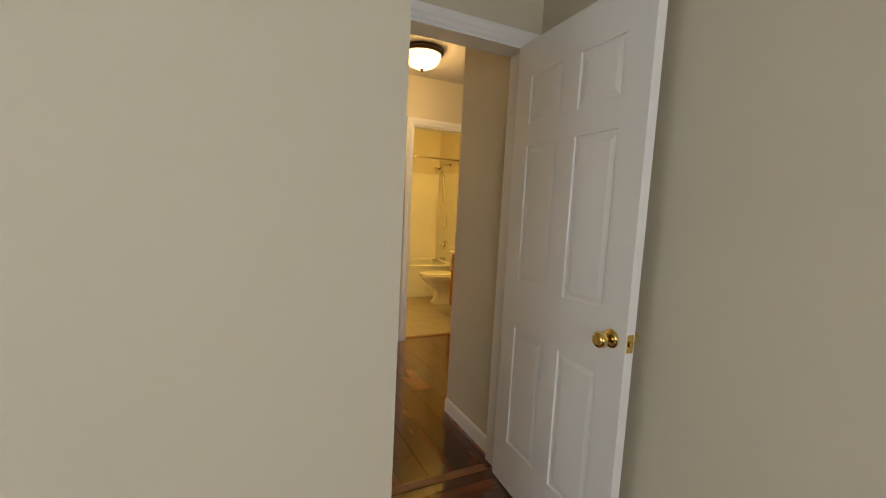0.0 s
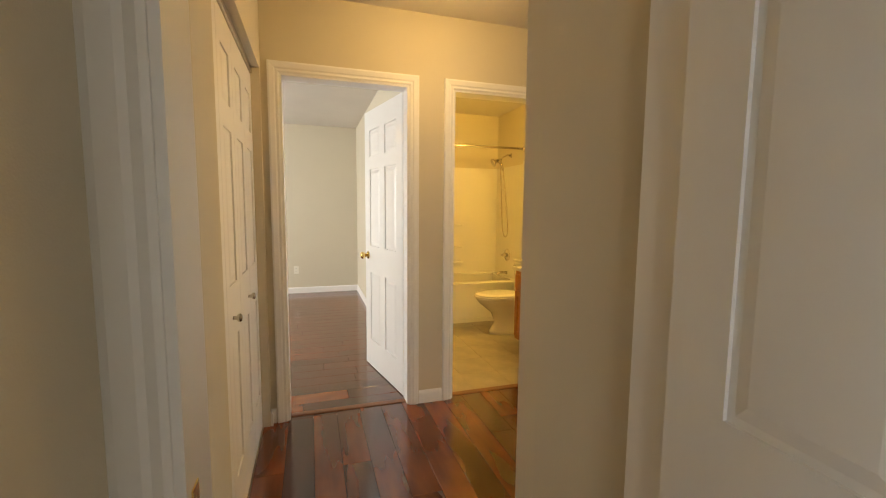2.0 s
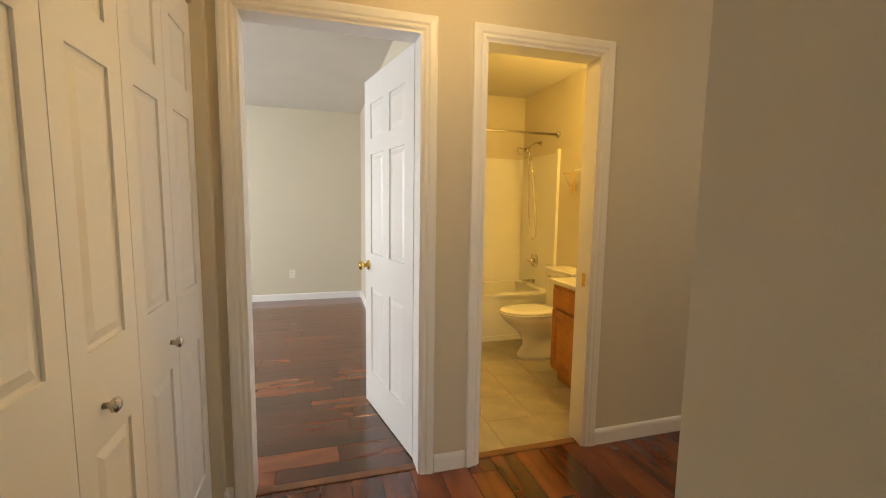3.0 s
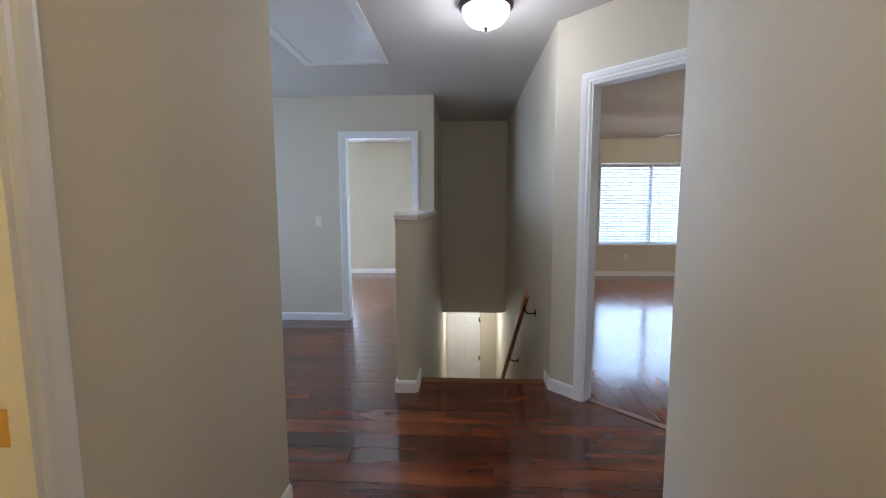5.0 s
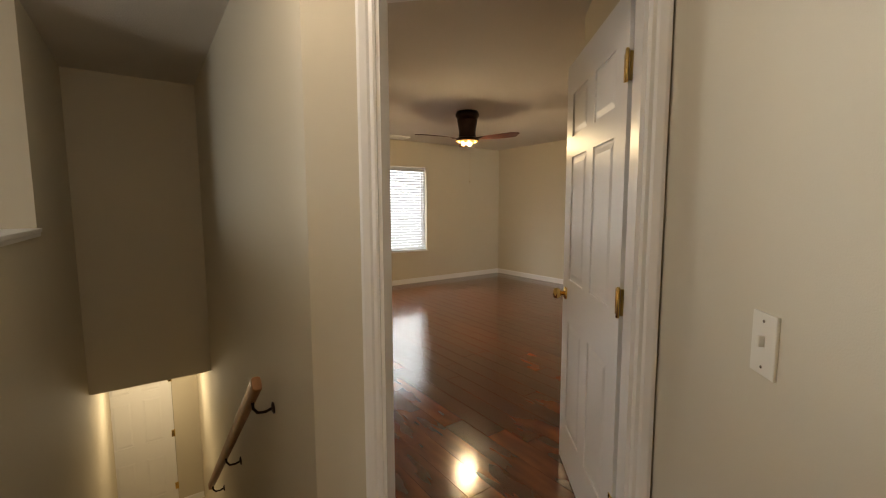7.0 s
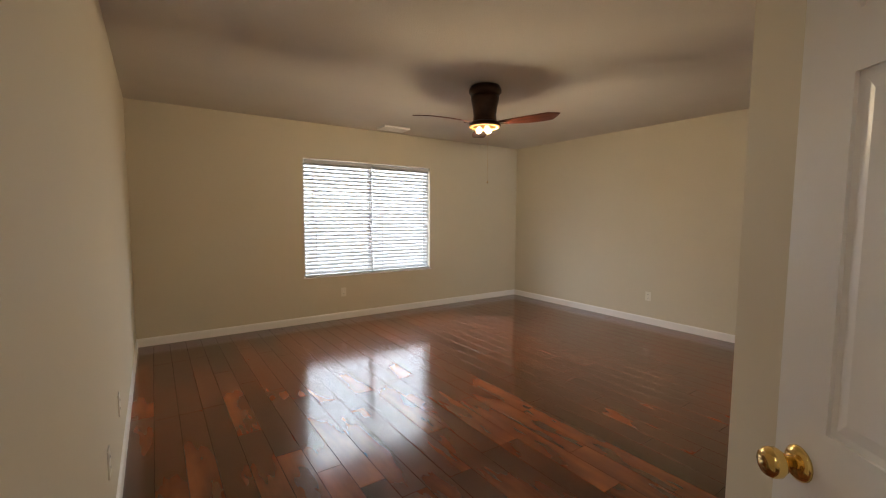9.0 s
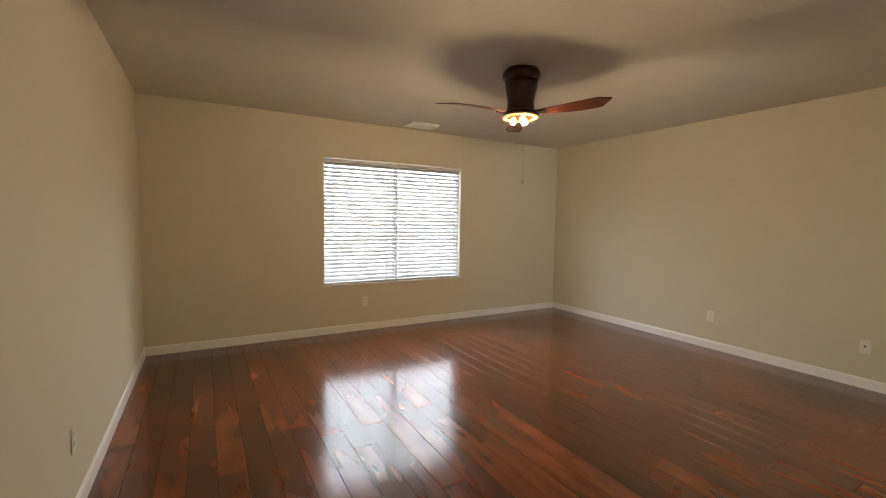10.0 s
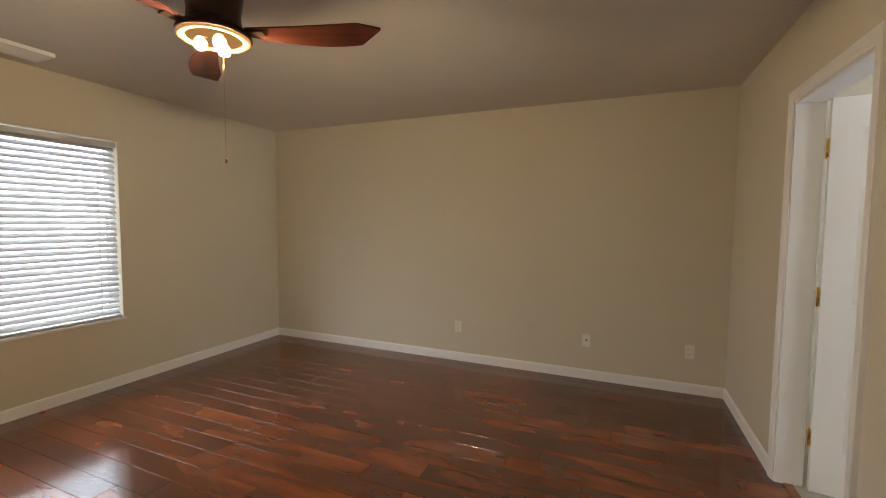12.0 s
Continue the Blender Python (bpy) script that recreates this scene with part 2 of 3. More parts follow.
wall("wall_bedroom_west", (-4.2, -6.7), (-4.2, 4.0), openings=((1.5, 3.1, 0.7, 2.1), (8.0, 9.6, 0.7, 2.1)))
wall("wall_hall_east", (4.612, 2.5), (4.612, -0.430), openings=((1.945, 2.704, -0.012, H),))
wall("wall_stair_north", (4.727, -0.430), (8.1, -0.430), z0=-2.9)
wall("wall_stair_south", (9.3, -1.36), (2.89, -1.36), th=0.14, z0=-2.9)
wall("wall_stair_end", (6.05, -0.430), (6.05, -1.36), z0=-0.255, z1=CEIL)
wall("wall_entry", (7.85, 0.9), (7.85, -1.36), z0=-2.9, z1=-0.3, openings=((1.21, 1.97, -2.66, -0.62),))
wall("wall_main_door", (2.89, -1.36), (2.093, -2.157), th=0.09, openings=((0.25, 1.064, -0.012, H),))
wall("wall_switch", (3.095, -3.115), (1.29, -1.39), th=0.10)
wall("wall_hall_south", (1.29, -1.39), (-0.165, -1.39))
wall("wall_passage_east", (-0.165, -1.505), (-0.165, -1.935), th=0.1)
wall("wall_first_door", (-1.165, -2.05), (-0.06, -2.05), openings=((0.19, 0.975, -0.012, H),))
wall("wall_closet_front", (-4.2, -2.76), (-1.03, -2.76))
wall("wall_closet_return", (-1.03, -2.645), (-1.03, -2.05))
wall("wall_passage_west", (-1.06, -1.935), (-1.06, 0), openings=((0.695, 1.89, -0.012, H),))
wall("wall_closet_back", (-1.8, -1.935), (-1.8, 0))
wall("wall_first_east", (-0.125, -2.05), (-0.125, -6.7))
wall("wall_first_south", (0.0, -6.7), (-4.2, -6.7), openings=((1.1, 2.7, 0.7, 2.1),))
wall("wall_side_east", (7.97, 3.6), (7.97, -0.33), openings=((1.05, 2.13, 0.57, 2.06),))
wall("wall_side_north", (4.612, 3.6), (8.1, 3.6))
wall("wall_side_west", (4.727, 2.5), (4.727, 3.6))
wall("wall_main_east", (7.762, -1.50), (7.762, -6.79), openings=((1.707, 3.543, 0.58, 2.043),))
wall("wall_main_south", (7.877, -6.79), (2.963, -6.79))
wall("wall_main_west", (3.09, -6.79), (3.09, -3.12), openings=((1.17, 1.93, -0.012, H),))
wall("wall_en_suite_south", (2.963, -6.4), (0.6, -6.4))
wall("wall_en_suite_west", (0.7, -6.4), (0.7, -3.2), openings=((1.2, 2.2, 1.0, 2.0),))
wall("wall_en_suite_north", (0.6, -3.5), (2.963, -3.5))


def slab(name, x0, y0, x1, y1, z0, z1, mat, label, category):
    return tagged(mesh_object(name, boxes((x0, y0, z0, x1, y1, z1)), mat), label, category, kind="structure")


slab("ceiling", -4.4, -6.9, 9.4, 4.2, CEIL, CEIL + 0.15, M_CEIL, "off-white ceiling with a light stipple texture", "ceiling")
slab("floor_base", -4.4, -6.9, 2.95, 4.2, -0.3, -0.013, M_SUB, "dark underlay seen in the seams of the laminate", "floor")
slab("floor_base_east", 2.95, -0.36, 8.2, 4.2, -0.3, -0.013, M_SUB, "dark underlay seen in the seams of the laminate", "floor")
slab("floor_base_main", 2.95, -6.95, 7.9, -1.42, -0.3, -0.013, M_SUB, "dark underlay seen in the seams of the laminate", "floor")
slab("floor_entry", 2.9, -1.5, 9.4, 1.0, -2.9, -2.66, M_CARPET, "pale tan tile floor at the foot of the stairs", "floor")
slab("ceiling_entry", 6.165, -1.33, 9.4, 1.0, -0.3, -0.255, M_CEIL, "plain white ceiling at the foot of the stairs", "ceiling")
slab("ground", -400, -400, 400, 400, -3.1, -2.95, M_GROUT, "plain grey ground outside the house", "ground")


# ---- trim ----
def on45(s):
    """A point s metres along the slanting door wall."""
    return (2.89 - s * 0.70711, -1.36 - s * 0.70711)


def casing(p, q, s0, s1, name="casing", th=0.115, h=H, sides=(0, 1)):
    """A door frame with a stepped casing on each side and a jamb lining, in the wall from p to q."""
    fr = thing("door_frame", along(p, q), "white painted door casing with stepped moulding", "door frame", kind="structure")
    prof = [(0.0, 0.0), (0.0, 0.009), (0.008, 0.013), (0.020, 0.011), (0.028, 0.016), (0.050, 0.019), (0.060, 0.017), (0.062, 0.0)]
    for side in sides:
        bm, rows = bmesh.new(), []
        for u, v in prof:
            u -= 0.004
            y = -v if side == 0 else th + v
            rows.append([bm.verts.new(c) for c in ((s0 - u, y, 0.0), (s0 - u, y, h + u), (s1 + u, y, h + u), (s1 + u, y, 0.0))])
        for a, b in zip(rows, rows[1:]):
            for i in range(3):
                bm.faces.new((a[i], a[i + 1], b[i + 1], b[i]))
        part("casing", bm, M_WHITE, fr)
    t = 0.016
    part("jamb", boxes((s0, -0.003, 0, s0 + t, th + 0.003, h - t)), M_WHITE, fr)
    part("jamb", boxes((s1 - t, -0.003, 0, s1, th + 0.003, h - t)), M_WHITE, fr)
    part("head_jamb", boxes((s0, -0.003, h - t, s1, th + 0.003, h)), M_WHITE, fr)
    return fr


casing((-4.2, 0), (1.694, 0), 3.232, 3.987)
bath_frame = casing((-4.2, 0), (1.694, 0), 4.267, 4.893)
casing((4.612, 2.5), (4.612, -0.430), 1.945, 2.704)
casing((2.89, -1.36), (2.093, -2.157), 0.25, 1.064, th=0.09)
first_frame = casing((-1.165, -2.05), (-0.06, -2.05), 0.19, 0.975, sides=(0,))
casing((3.09, -6.79), (3.09, -3.12), 1.17, 1.93)


def baseboard(p, q, z=0.0):
    """A skirting along the wall face from p to q, standing out to the right."""
    n = math.hypot(q[0] - p[0], q[1] - p[1])
    prof = [(0.0, 0.0), (-0.013, 0.0), (-0.013, 0.066), (-0.010, 0.078), (-0.005, 0.084), (0.0, 0.086)]
    bm = bmesh.new()
    a = [bm.verts.new((0, y, h)) for y, h in prof]
    b = [bm.verts.new((n, y, h)) for y, h in prof]
    for i in range(len(prof)):
        j = (i + 1) % len(prof)
        bm.faces.new((a[i], a[j], b[j], b[i]))
    bm.faces.new(a), bm.faces.new(b[::-1])
    ob = mesh_object("baseboard", bm, M_WHITE)
    ob.matrix_world = Matrix.Translation((0, 0, z)) @ along(p, q)
    return tagged(ob, "white painted baseboard with a rounded top edge", "baseboard", kind="structure")


for p, q in (((-1.06, 0), (-1.03, 0)), ((-0.151, 0), (0.005, 0)), ((0.755, 0), (1.694, 0)), ((1.694, 0), (1.694, 2.5)), ((1.694, 2.5), (4.612, 2.5)),
             ((4.612, 2.5), (4.612, 0.617)), ((4.612, -0.266), (4.612, -0.293)), ((3.03, -1.36), (2.89, -1.36)), (on45(0.0), on45(0.19)), ((2.093, -2.157), (1.29, -1.39)),
             ((1.29, -1.39), (-0.165, -1.39)), ((-0.165, -1.39), (-0.165, -1.935)), ((-1.06, -1.935), (-1.06, -1.24)), ((-1.06, -0.045), (-1.06, 0)),
             ((-4.2, -2.76), (-1.03, -2.76)), ((-1.03, -2.76), (-1.03, -2.075)), ((-0.125, -2.07), (-0.125, -6.7)),
             ((-0.13, 3.95), (-0.13, 0.115)), ((-4.2, 3.95), (-0.13, 3.95)), ((7.97, 3.6), (7.97, -0.33)),
             ((2.88, -1.50), (7.762, -1.50)), ((7.762, -1.50), (7.762, -6.79)), ((7.762, -6.79), (3.09, -6.79)), ((3.09, -6.79), (3.09, -5.68)), ((3.09, -4.80), (3.09, -3.11)), ((3.095, -3.115), (2.20, -2.26)),
             ((2.80, -0.293), (2.80, -0.430)), ((4.612, -0.293), (2.80, -0.293)), ((2.80, -0.430), (3.03, -0.430))):
    baseboard(p, q)
baseboard((7.85, -1.12), (7.85, -1.36), -2.66)


# ---- doors ----
def knob(parent, x, z, y, way, mat=None):
    """A round knob on its rosette, on the face at y, pointing along way."""
    m = pose(x, y, z, 90 if way < 0 else -90, 0, 0)
    k = part("knob", lathe([(0.011, 0.0), (0.011, 0.022), (0.020, 0.030), (0.027, 0.040), (0.027, 0.052), (0.022, 0.060), (0.012, 0.063)], 28, m), mat or M_BRASS, parent, "polished brass door knob", True)
    part("rosette", lathe([(0.032, 0.0), (0.031, 0.004), (0.024, 0.009), (0.014, 0.011)], 28, m), mat or M_BRASS, k, "", True)


PANELS = ((0.22, 0.77), (0.98, 1.575), (1.67, 1.87))


def panel_leaf(name, w, columns, m, label, category, th=0.035, h=2.02, hinge="none", knobs=(), knob_x=0.0, group="", z0=0.008, knob_z=0.90):
    """A moulded panel door; its hinge edge lies at x = 0, its faces at y = 0 and y = -th."""
    d = thing(name, m, label, category, group)
    d.location.z += z0
    stile, rail = (0.11, 0.10) if columns == 2 else (0.065, 0.0)
    cw = (w - 2 * stile - rail * (columns - 1)) / columns
    cols = [(stile + i * (cw + rail), stile + i * (cw + rail) + cw) for i in range(columns)]
    bm = boxes((0.001, -th + 0.007, 0.001, w - 0.001, -0.007, h - 0.001))
    xs = [0.0] + [c for pair in cols for c in pair] + [w]
    for a, b in zip(xs[0::2], xs[1::2]):
        box(bm, a, -th, 0, b, 0, h)
    zs = [0.0] + [c for pair in PANELS for c in pair] + [h]
    for a, b in cols:
        for lo, hi in zip(zs[0::2], zs[1::2]):
            box(bm, a, -th, lo, b, 0, hi)
    leaf = part("leaf", bm, M_WHITE, d)
    for a, b in cols:
        for lo, hi in PANELS:
            for y0, y1, o in ((-0.007, -0.0015, 0), (-th + 0.007, -th + 0.0015, 0)):
                bm = bmesh.new()
                frustum(bm, a + 0.012, lo + 0.012, b - 0.012, hi - 0.012, y0, y1, 0.022)
                part("panel", bm, M_WHITE, leaf)
    if hinge != "none":
        y = 0.0 if hinge == "front" else -th
        sgn = 1 if hinge == "front" else -1
        for z in (0.28, 1.02, 1.78):
            hb = boxes((-0.002, min(y, y + sgn * 0.003), z - 0.045, 0.030, max(y, y + sgn * 0.003), z + 0.045))
            box(hb, -0.0025, -th + 0.003, z - 0.045, -0.0005, -0.003, z + 0.045)
            hg = part("hinge", hb, M_BRASS, d, "brass butt hinge")
            part("hinge_pin", lathe([(0.003, -0.052), (0.006, -0.05), (0.006, 0.05), (0.003, 0.053)], 12, pose(-0.004, y + sgn * 0.006, z)), M_BRASS, hg, "", True)
    for way in knobs:
        knob(d, knob_x, knob_z, 0.0 if way > 0 else -th, way)
    if knobs:
        lp = part("latch_plate", boxes((w, -th + 0.005, knob_z - 0.029, w + 0.0015, -0.005, knob_z + 0.029)), M_BRASS, d)
        part("latch_bolt", boxes((w + 0.0015, -th + 0.011, knob_z - 0.009, w + 0.012, -0.013, knob_z + 0.009), bevel=0.003), M_BRASS, lp)
    return d


SIX = "white six-panel moulded interior door standing open, brass hinges and knob"
panel_leaf("interior_door", 0.745, 2, pose(-0.203, -2.052, 0, 0, 0, -94), SIX, "door", hinge="none", knobs=(1, -1), knob_x=0.685)
panel_leaf("interior_door", 0.74, 2, pose(-0.232, 0.122, 0, 0, 0, 102), SIX, "door", hinge="back", knobs=(1, -1), knob_x=0.68)
panel_leaf("interior_door", 0.79, 2, pose(2.238, -2.180, 0, 0, 0, -38.5), SIX, "door", hinge="front", knobs=(1, -1), knob_x=0.73)
panel_leaf("interior_door", 0.72, 2, pose(2.955, -5.598, 0, 0, 0, 172), "white six-panel door opening into the adjoining tiled room", "door", hinge="front", knobs=(1, -1), knob_x=0.66)
panel_leaf("interior_door", 0.69, 2, pose(4.735, -0.224, 0, 0, 0, -4), "white six-panel door folded back into the side room", "door", hinge="front", knobs=(1, -1), knob_x=0.63)
panel_leaf("entry_door", 0.75, 2, pose(7.858, -1.065, -2.66, 0, 0, 90), "white six-panel door closed at the foot of the stairs", "door", hinge="front", knobs=(1,), knob_x=0.69)

for i in range(4):
    y0 = -1.238 + i * 0.2985
    d = panel_leaf("bifold_leaf", 0.2955, 1, pose(-1.137, y0, 0, 0, 0, 90), "white three-panel bifold closet leaf, closed", "closet door", th=0.032, h=1.99, group="bifold closet doors")
    if i in (1, 2):
        part("pull_knob", lathe([(0.007, 0), (0.007, 0.012), (0.015, 0.018), (0.017, 0.026), (0.010, 0.032)], 20, pose(0.105 if i == 1 else 0.225, -0.032, 0.852, 90, 0, 0)), M_NICKEL, d, "small satin metal pull knob", True)
tagged(mesh_object("bifold_track", boxes((-1.145, -1.24, 2.005, -1.095, -0.045, 2.035)), M_NICKEL), "metal bifold track under the closet header", "track", kind="structure")

for fr, x, y, nm in ((first_frame, 0.2065, 0.03, "strike"), (bath_frame, 4.8765, 0.05, "strike")):
    part("strike_plate", boxes((x - 0.0015, y - 0.014, 0.87, x + 0.0015, y + 0.014, 0.94)), M_BRASS, fr, "brass strike plate on the jamb")


# ---- half wall and stairs ----
hw = thing("half_wall", pose(0, 0, 0), "low cream painted stair wall with a white wooden cap", "half wall", kind="structure")
part("wall_body", boxes((2.80, -0.430, -2.9, 4.612, -0.298, 1.195)), M_WALL, hw)
part("cap", boxes((2.785, -0.452, 1.217, 4.610, -0.279, 1.24), bevel=0.006), M_WHITE, hw, "white wooden cap board")
part("cap_moulding", boxes((2.797, -0.445, 1.195, 4.609, -0.288, 1.217), bevel=0.005), M_WHITE, hw)
part("wall_under", boxes((4.612, -0.430, -2.9, 4.727, -0.33, -0.02)), M_WALL, hw)
stairs = thing("staircase", pose(3.03, 0, 0), "steep enclosed flight of dark wooden steps going down", "stairs", kind="structure")
for i in range(13):
    z = -0.19 * (i + 1)
    part("riser", boxes((0.245 * i - 0.018, -1.358, z, 0.245 * i, -0.432, z + 0.19 - 0.026)), M_WHITE, stairs)
    part("tread", boxes((0.245 * i, -1.358, z - 0.026, 0.245 * (i + 1) + 0.02, -0.432, z), bevel=0.006), M_FLOOR, stairs)
part("nosing", boxes((-0.06, -1.358, -0.03, 0.022, -0.432, 0.004), bevel=0.006), M_DUST, stairs, "wooden nosing at the top step")
rail = thing("handrail", pose(0, 0, 0), "natural wood handrail on dark metal wall brackets", "handrail")
ra, rb = Vector((3.38, -1.268, 0.580)), Vector((5.75, -1.268, -1.26))
d = (rb - ra).normalized()
up = Vector((-d.z, 0, d.x)) if d.x > 0 else Vector((d.z, 0, -d.x))
rings = []
for f in (0.0, 0.004, 0.996, 1.0):
    c = ra.lerp(rb, f)
    sc = 0.85 if f in (0.0, 1.0) else 1.0
    rings.append([c + sc * (0.022 * math.copysign(abs(math.cos(a)) ** 0.6, math.cos(a)) * Vector((0, 1, 0)) + 0.034 * math.copysign(abs(math.sin(a)) ** 0.6, math.sin(a)) * up) for a in [2 * math.pi * k / 20 for k in range(20)]])
part("rail", loft(rings), M_RAIL, rail)
for f in (0.06, 0.5, 0.93):
    c = ra.lerp(rb, f) - up * 0.034
    bk = part("bracket", tube([c, c + Vector((0, -0.002, -0.03)), c + Vector((0, -0.02, -0.055)), c + Vector((0, -0.055, -0.06)), c + Vector((0, -0.089, -0.05))], 0.007), M_BRONZE, rail, "dark metal bracket", True)
    part("bracket_plate", lathe([(0.028, 0), (0.028, 0.004), (0.015, 0.010)], 20, pose(c.x, -1.36, c.z - 0.05, -90, 0, 0)), M_BRONZE, bk, "", True)


# ---- windows and blinds ----
def window(m, w, h, label, blind=True, slats=30, open_deg=46):
    """A two-pane window in an opening w by h: x along the wall, y outwards, z up from the opening's lower edge."""
    win = thing("window", m, label, "window", kind="structure")
    fw = 0.035
    part("window_frame", boxes((0, 0.07, 0, fw, 0.11, h), (w - fw, 0.07, 0, w, 0.11, h), (fw, 0.07, 0, w - fw, 0.11, fw), (fw, 0.07, h - fw, w - fw, 0.11, h), (w / 2 - 0.03, 0.068, fw, w / 2 + 0.03, 0.112, h - fw)), M_VINYL, win)
    for a, b in ((fw, w / 2 - 0.03), (w / 2 + 0.03, w - fw)):
        g = part("pane", boxes((a, 0.088, fw, b, 0.092, h - fw)), M_GLASS, win)
        g.visible_shadow = False
    part("window_sill", boxes((-0.02, -0.014, -0.02, w + 0.02, 0.07, 0.0), bevel=0.004), M_WHITE, win)
    if not blind:
        return win
    halves = ((0.012, w / 2 - 0.006), (w / 2 + 0.006, w - 0.012))
    slat_mesh = None
    for a, b in halves:
        bl = thing("window_blind", m @ pose(a, 0.03, 0), "white slatted horizontal blind lowered over the window, slats open", "blind", group="blinds of one window")
        bw = b - a
        part("headrail", boxes((0, -0.028, h - 0.056, bw, 0.022, h - 0.016), bevel=0.004), M_SLAT, bl)
        n = slats
        step = (h - 0.075) / n
        me = None
        for i in range(n):
            if me is None:
                bm = bmesh.new()
                rows = []
                for k in range(5):
                    u = -0.025 + 0.0125 * k
                    z = 0.0022 * (1 - (u / 0.025) ** 2)
                    rows.append([bm.verts.new((x, u, z + o)) for o in (0, 0.0022) for x in (0.004, bw - 0.004)])
                for r, q in zip(rows, rows[1:]):
                    bm.faces.new((r[0], r[1], q[1], q[0])), bm.faces.new((r[3], r[2], q[2], q[3]))
                    bm.faces.new((r[0], q[0], q[2], r[2])), bm.faces.new((r[1], r[3], q[3], q[1]))
                bm.faces.new((rows[0][0], rows[0][2], rows[0][3], rows[0][1])), bm.faces.new((rows[-1][0], rows[-1][1], rows[-1][3], rows[-1][2]))
                ob = part("slat", bm, M_SLAT, bl)
                me = ob.data
            else:
                ob = new("slat", me)
                ob.parent = bl
            ob.matrix_local = pose(0, 0, 0.03 + step * (i + 0.5), open_deg, 0, 0)
        part("bottom_rail", boxes((0, -0.024, 0.004, bw, 0.024, 0.022), bevel=0.004), M_SLAT, bl)
        for x in (0.14, bw - 0.14):
            part("ladder_cord", boxes((x - 0.002, -0.029, 0.02, x + 0.002, -0.0265, h - 0.05)), M_SLAT, bl)
        part("tilt_wand", lathe([(0.004, h - 0.75), (0.005, h - 0.74), (0.004, h - 0.06)], 8, pose(0.10, -0.036, 0)), M_PLATE, bl, "thin tilt wand")
    return win


window(along((7.762, -3.207), (7.762, -5.043)) @ pose(0, 0, 0.58), 1.836, 1.463, "wide white vinyl window above the bedroom floor")
window(along((7.97, 2.55), (7.97, 1.47)) @ pose(0, 0, 0.57), 1.08, 1.49, "white window with a sill in the side room", slats=32, open_deg=4)
window(along((-4.2, 1.3), (-4.2, 2.9)) @ pose(0, 0, 0.7), 1.6, 1.4, "white vinyl window of the second bedroom", blind=False)
window(along((-1.1, -6.7), (-2.7, -6.7)) @ pose(0, 0, 0.7), 1.6, 1.4, "unseen white vinyl window added to light the first bedroom", blind=False)

# Never in view; added for the first bedroom's side light.
window(along((-4.2, -5.2), (-4.2, -3.6)) @ pose(0, 0, 0.7), 1.6, 1.4, "unseen white vinyl side window added to light the first bedroom", blind=False)
# Out of view; added to hold the extra hall light.
window(along((2.55, 2.5), (3.85, 2.5)) @ pose(0, 0, 0.7), 1.3, 1.4, "unseen white vinyl window added to light the end of the hall", blind=False)
# Unseen too, added for the light in the tiled room.
window(along((0.7, -5.1), (0.7, -4.1)) @ pose(0, 0, 1.0), 1.0, 1.0, "unseen white vinyl window added to light the tiled room", blind=False)


# ---- ceiling fan ----
fan = thing("ceiling_fan", pose(5.435, -4.10, 0), "dark bronze flush-mount ceiling fan with three wooden blades, lights on", "ceiling fan")
part("canopy", lathe([(0.09, CEIL), (0.125, CEIL - 0.006), (0.140, CEIL - 0.035), (0.140, CEIL - 0.062), (0.130, CEIL - 0.070), (0.122, CEIL - 0.088)], 40), M_BRONZE, fan, "", True)
part("motor_housing", lathe([(0.122, CEIL - 0.085), (0.120, CEIL - 0.12), (0.108, CEIL - 0.18), (0.098, CEIL - 0.25), (0.104, CEIL - 0.31), (0.122, CEIL - 0.338), (0.06, CEIL - 0.34)], 40), M_BRONZE, fan, "", True)
part("light_rim", lathe([(0.06, 2.172), (0.112, 2.168), (0.134, 2.150), (0.140, 2.136), (0.140, 2.128), (0.133, 2.126), (0.122, 2.140), (0.06, 2.158)], 40), M_BRONZE, fan, "", True)
part("glass_ring", lathe([(0.132, 2.130), (0.133, 2.122), (0.126, 2.117), (0.104, 2.121), (0.104, 2.124), (0.124, 2.124)], 40), M_GLOBE, fan, "amber lit glass ring round the bulbs", True).visible_shadow = False
for a in (40, 160, 280):
    ux, uy = math.cos(radians(a)), math.sin(radians(a))
    part("socket", lathe([(0.016, 2.160), (0.016, 2.128), (0.012, 2.124)], 16, pose(0.035 * ux, 0.035 * uy, 0)), M_BRONZE, fan)
    part("light_bulb", lathe([(0.010, 0.022), (0.013, 0.014), (0.024, 0.0), (0.026, -0.012), (0.020, -0.028), (0.006, -0.036)], 16, pose(0.052 * ux, 0.052 * uy, 2.108)), M_BULB, fan, "glowing bulb", True).visible_shadow = False
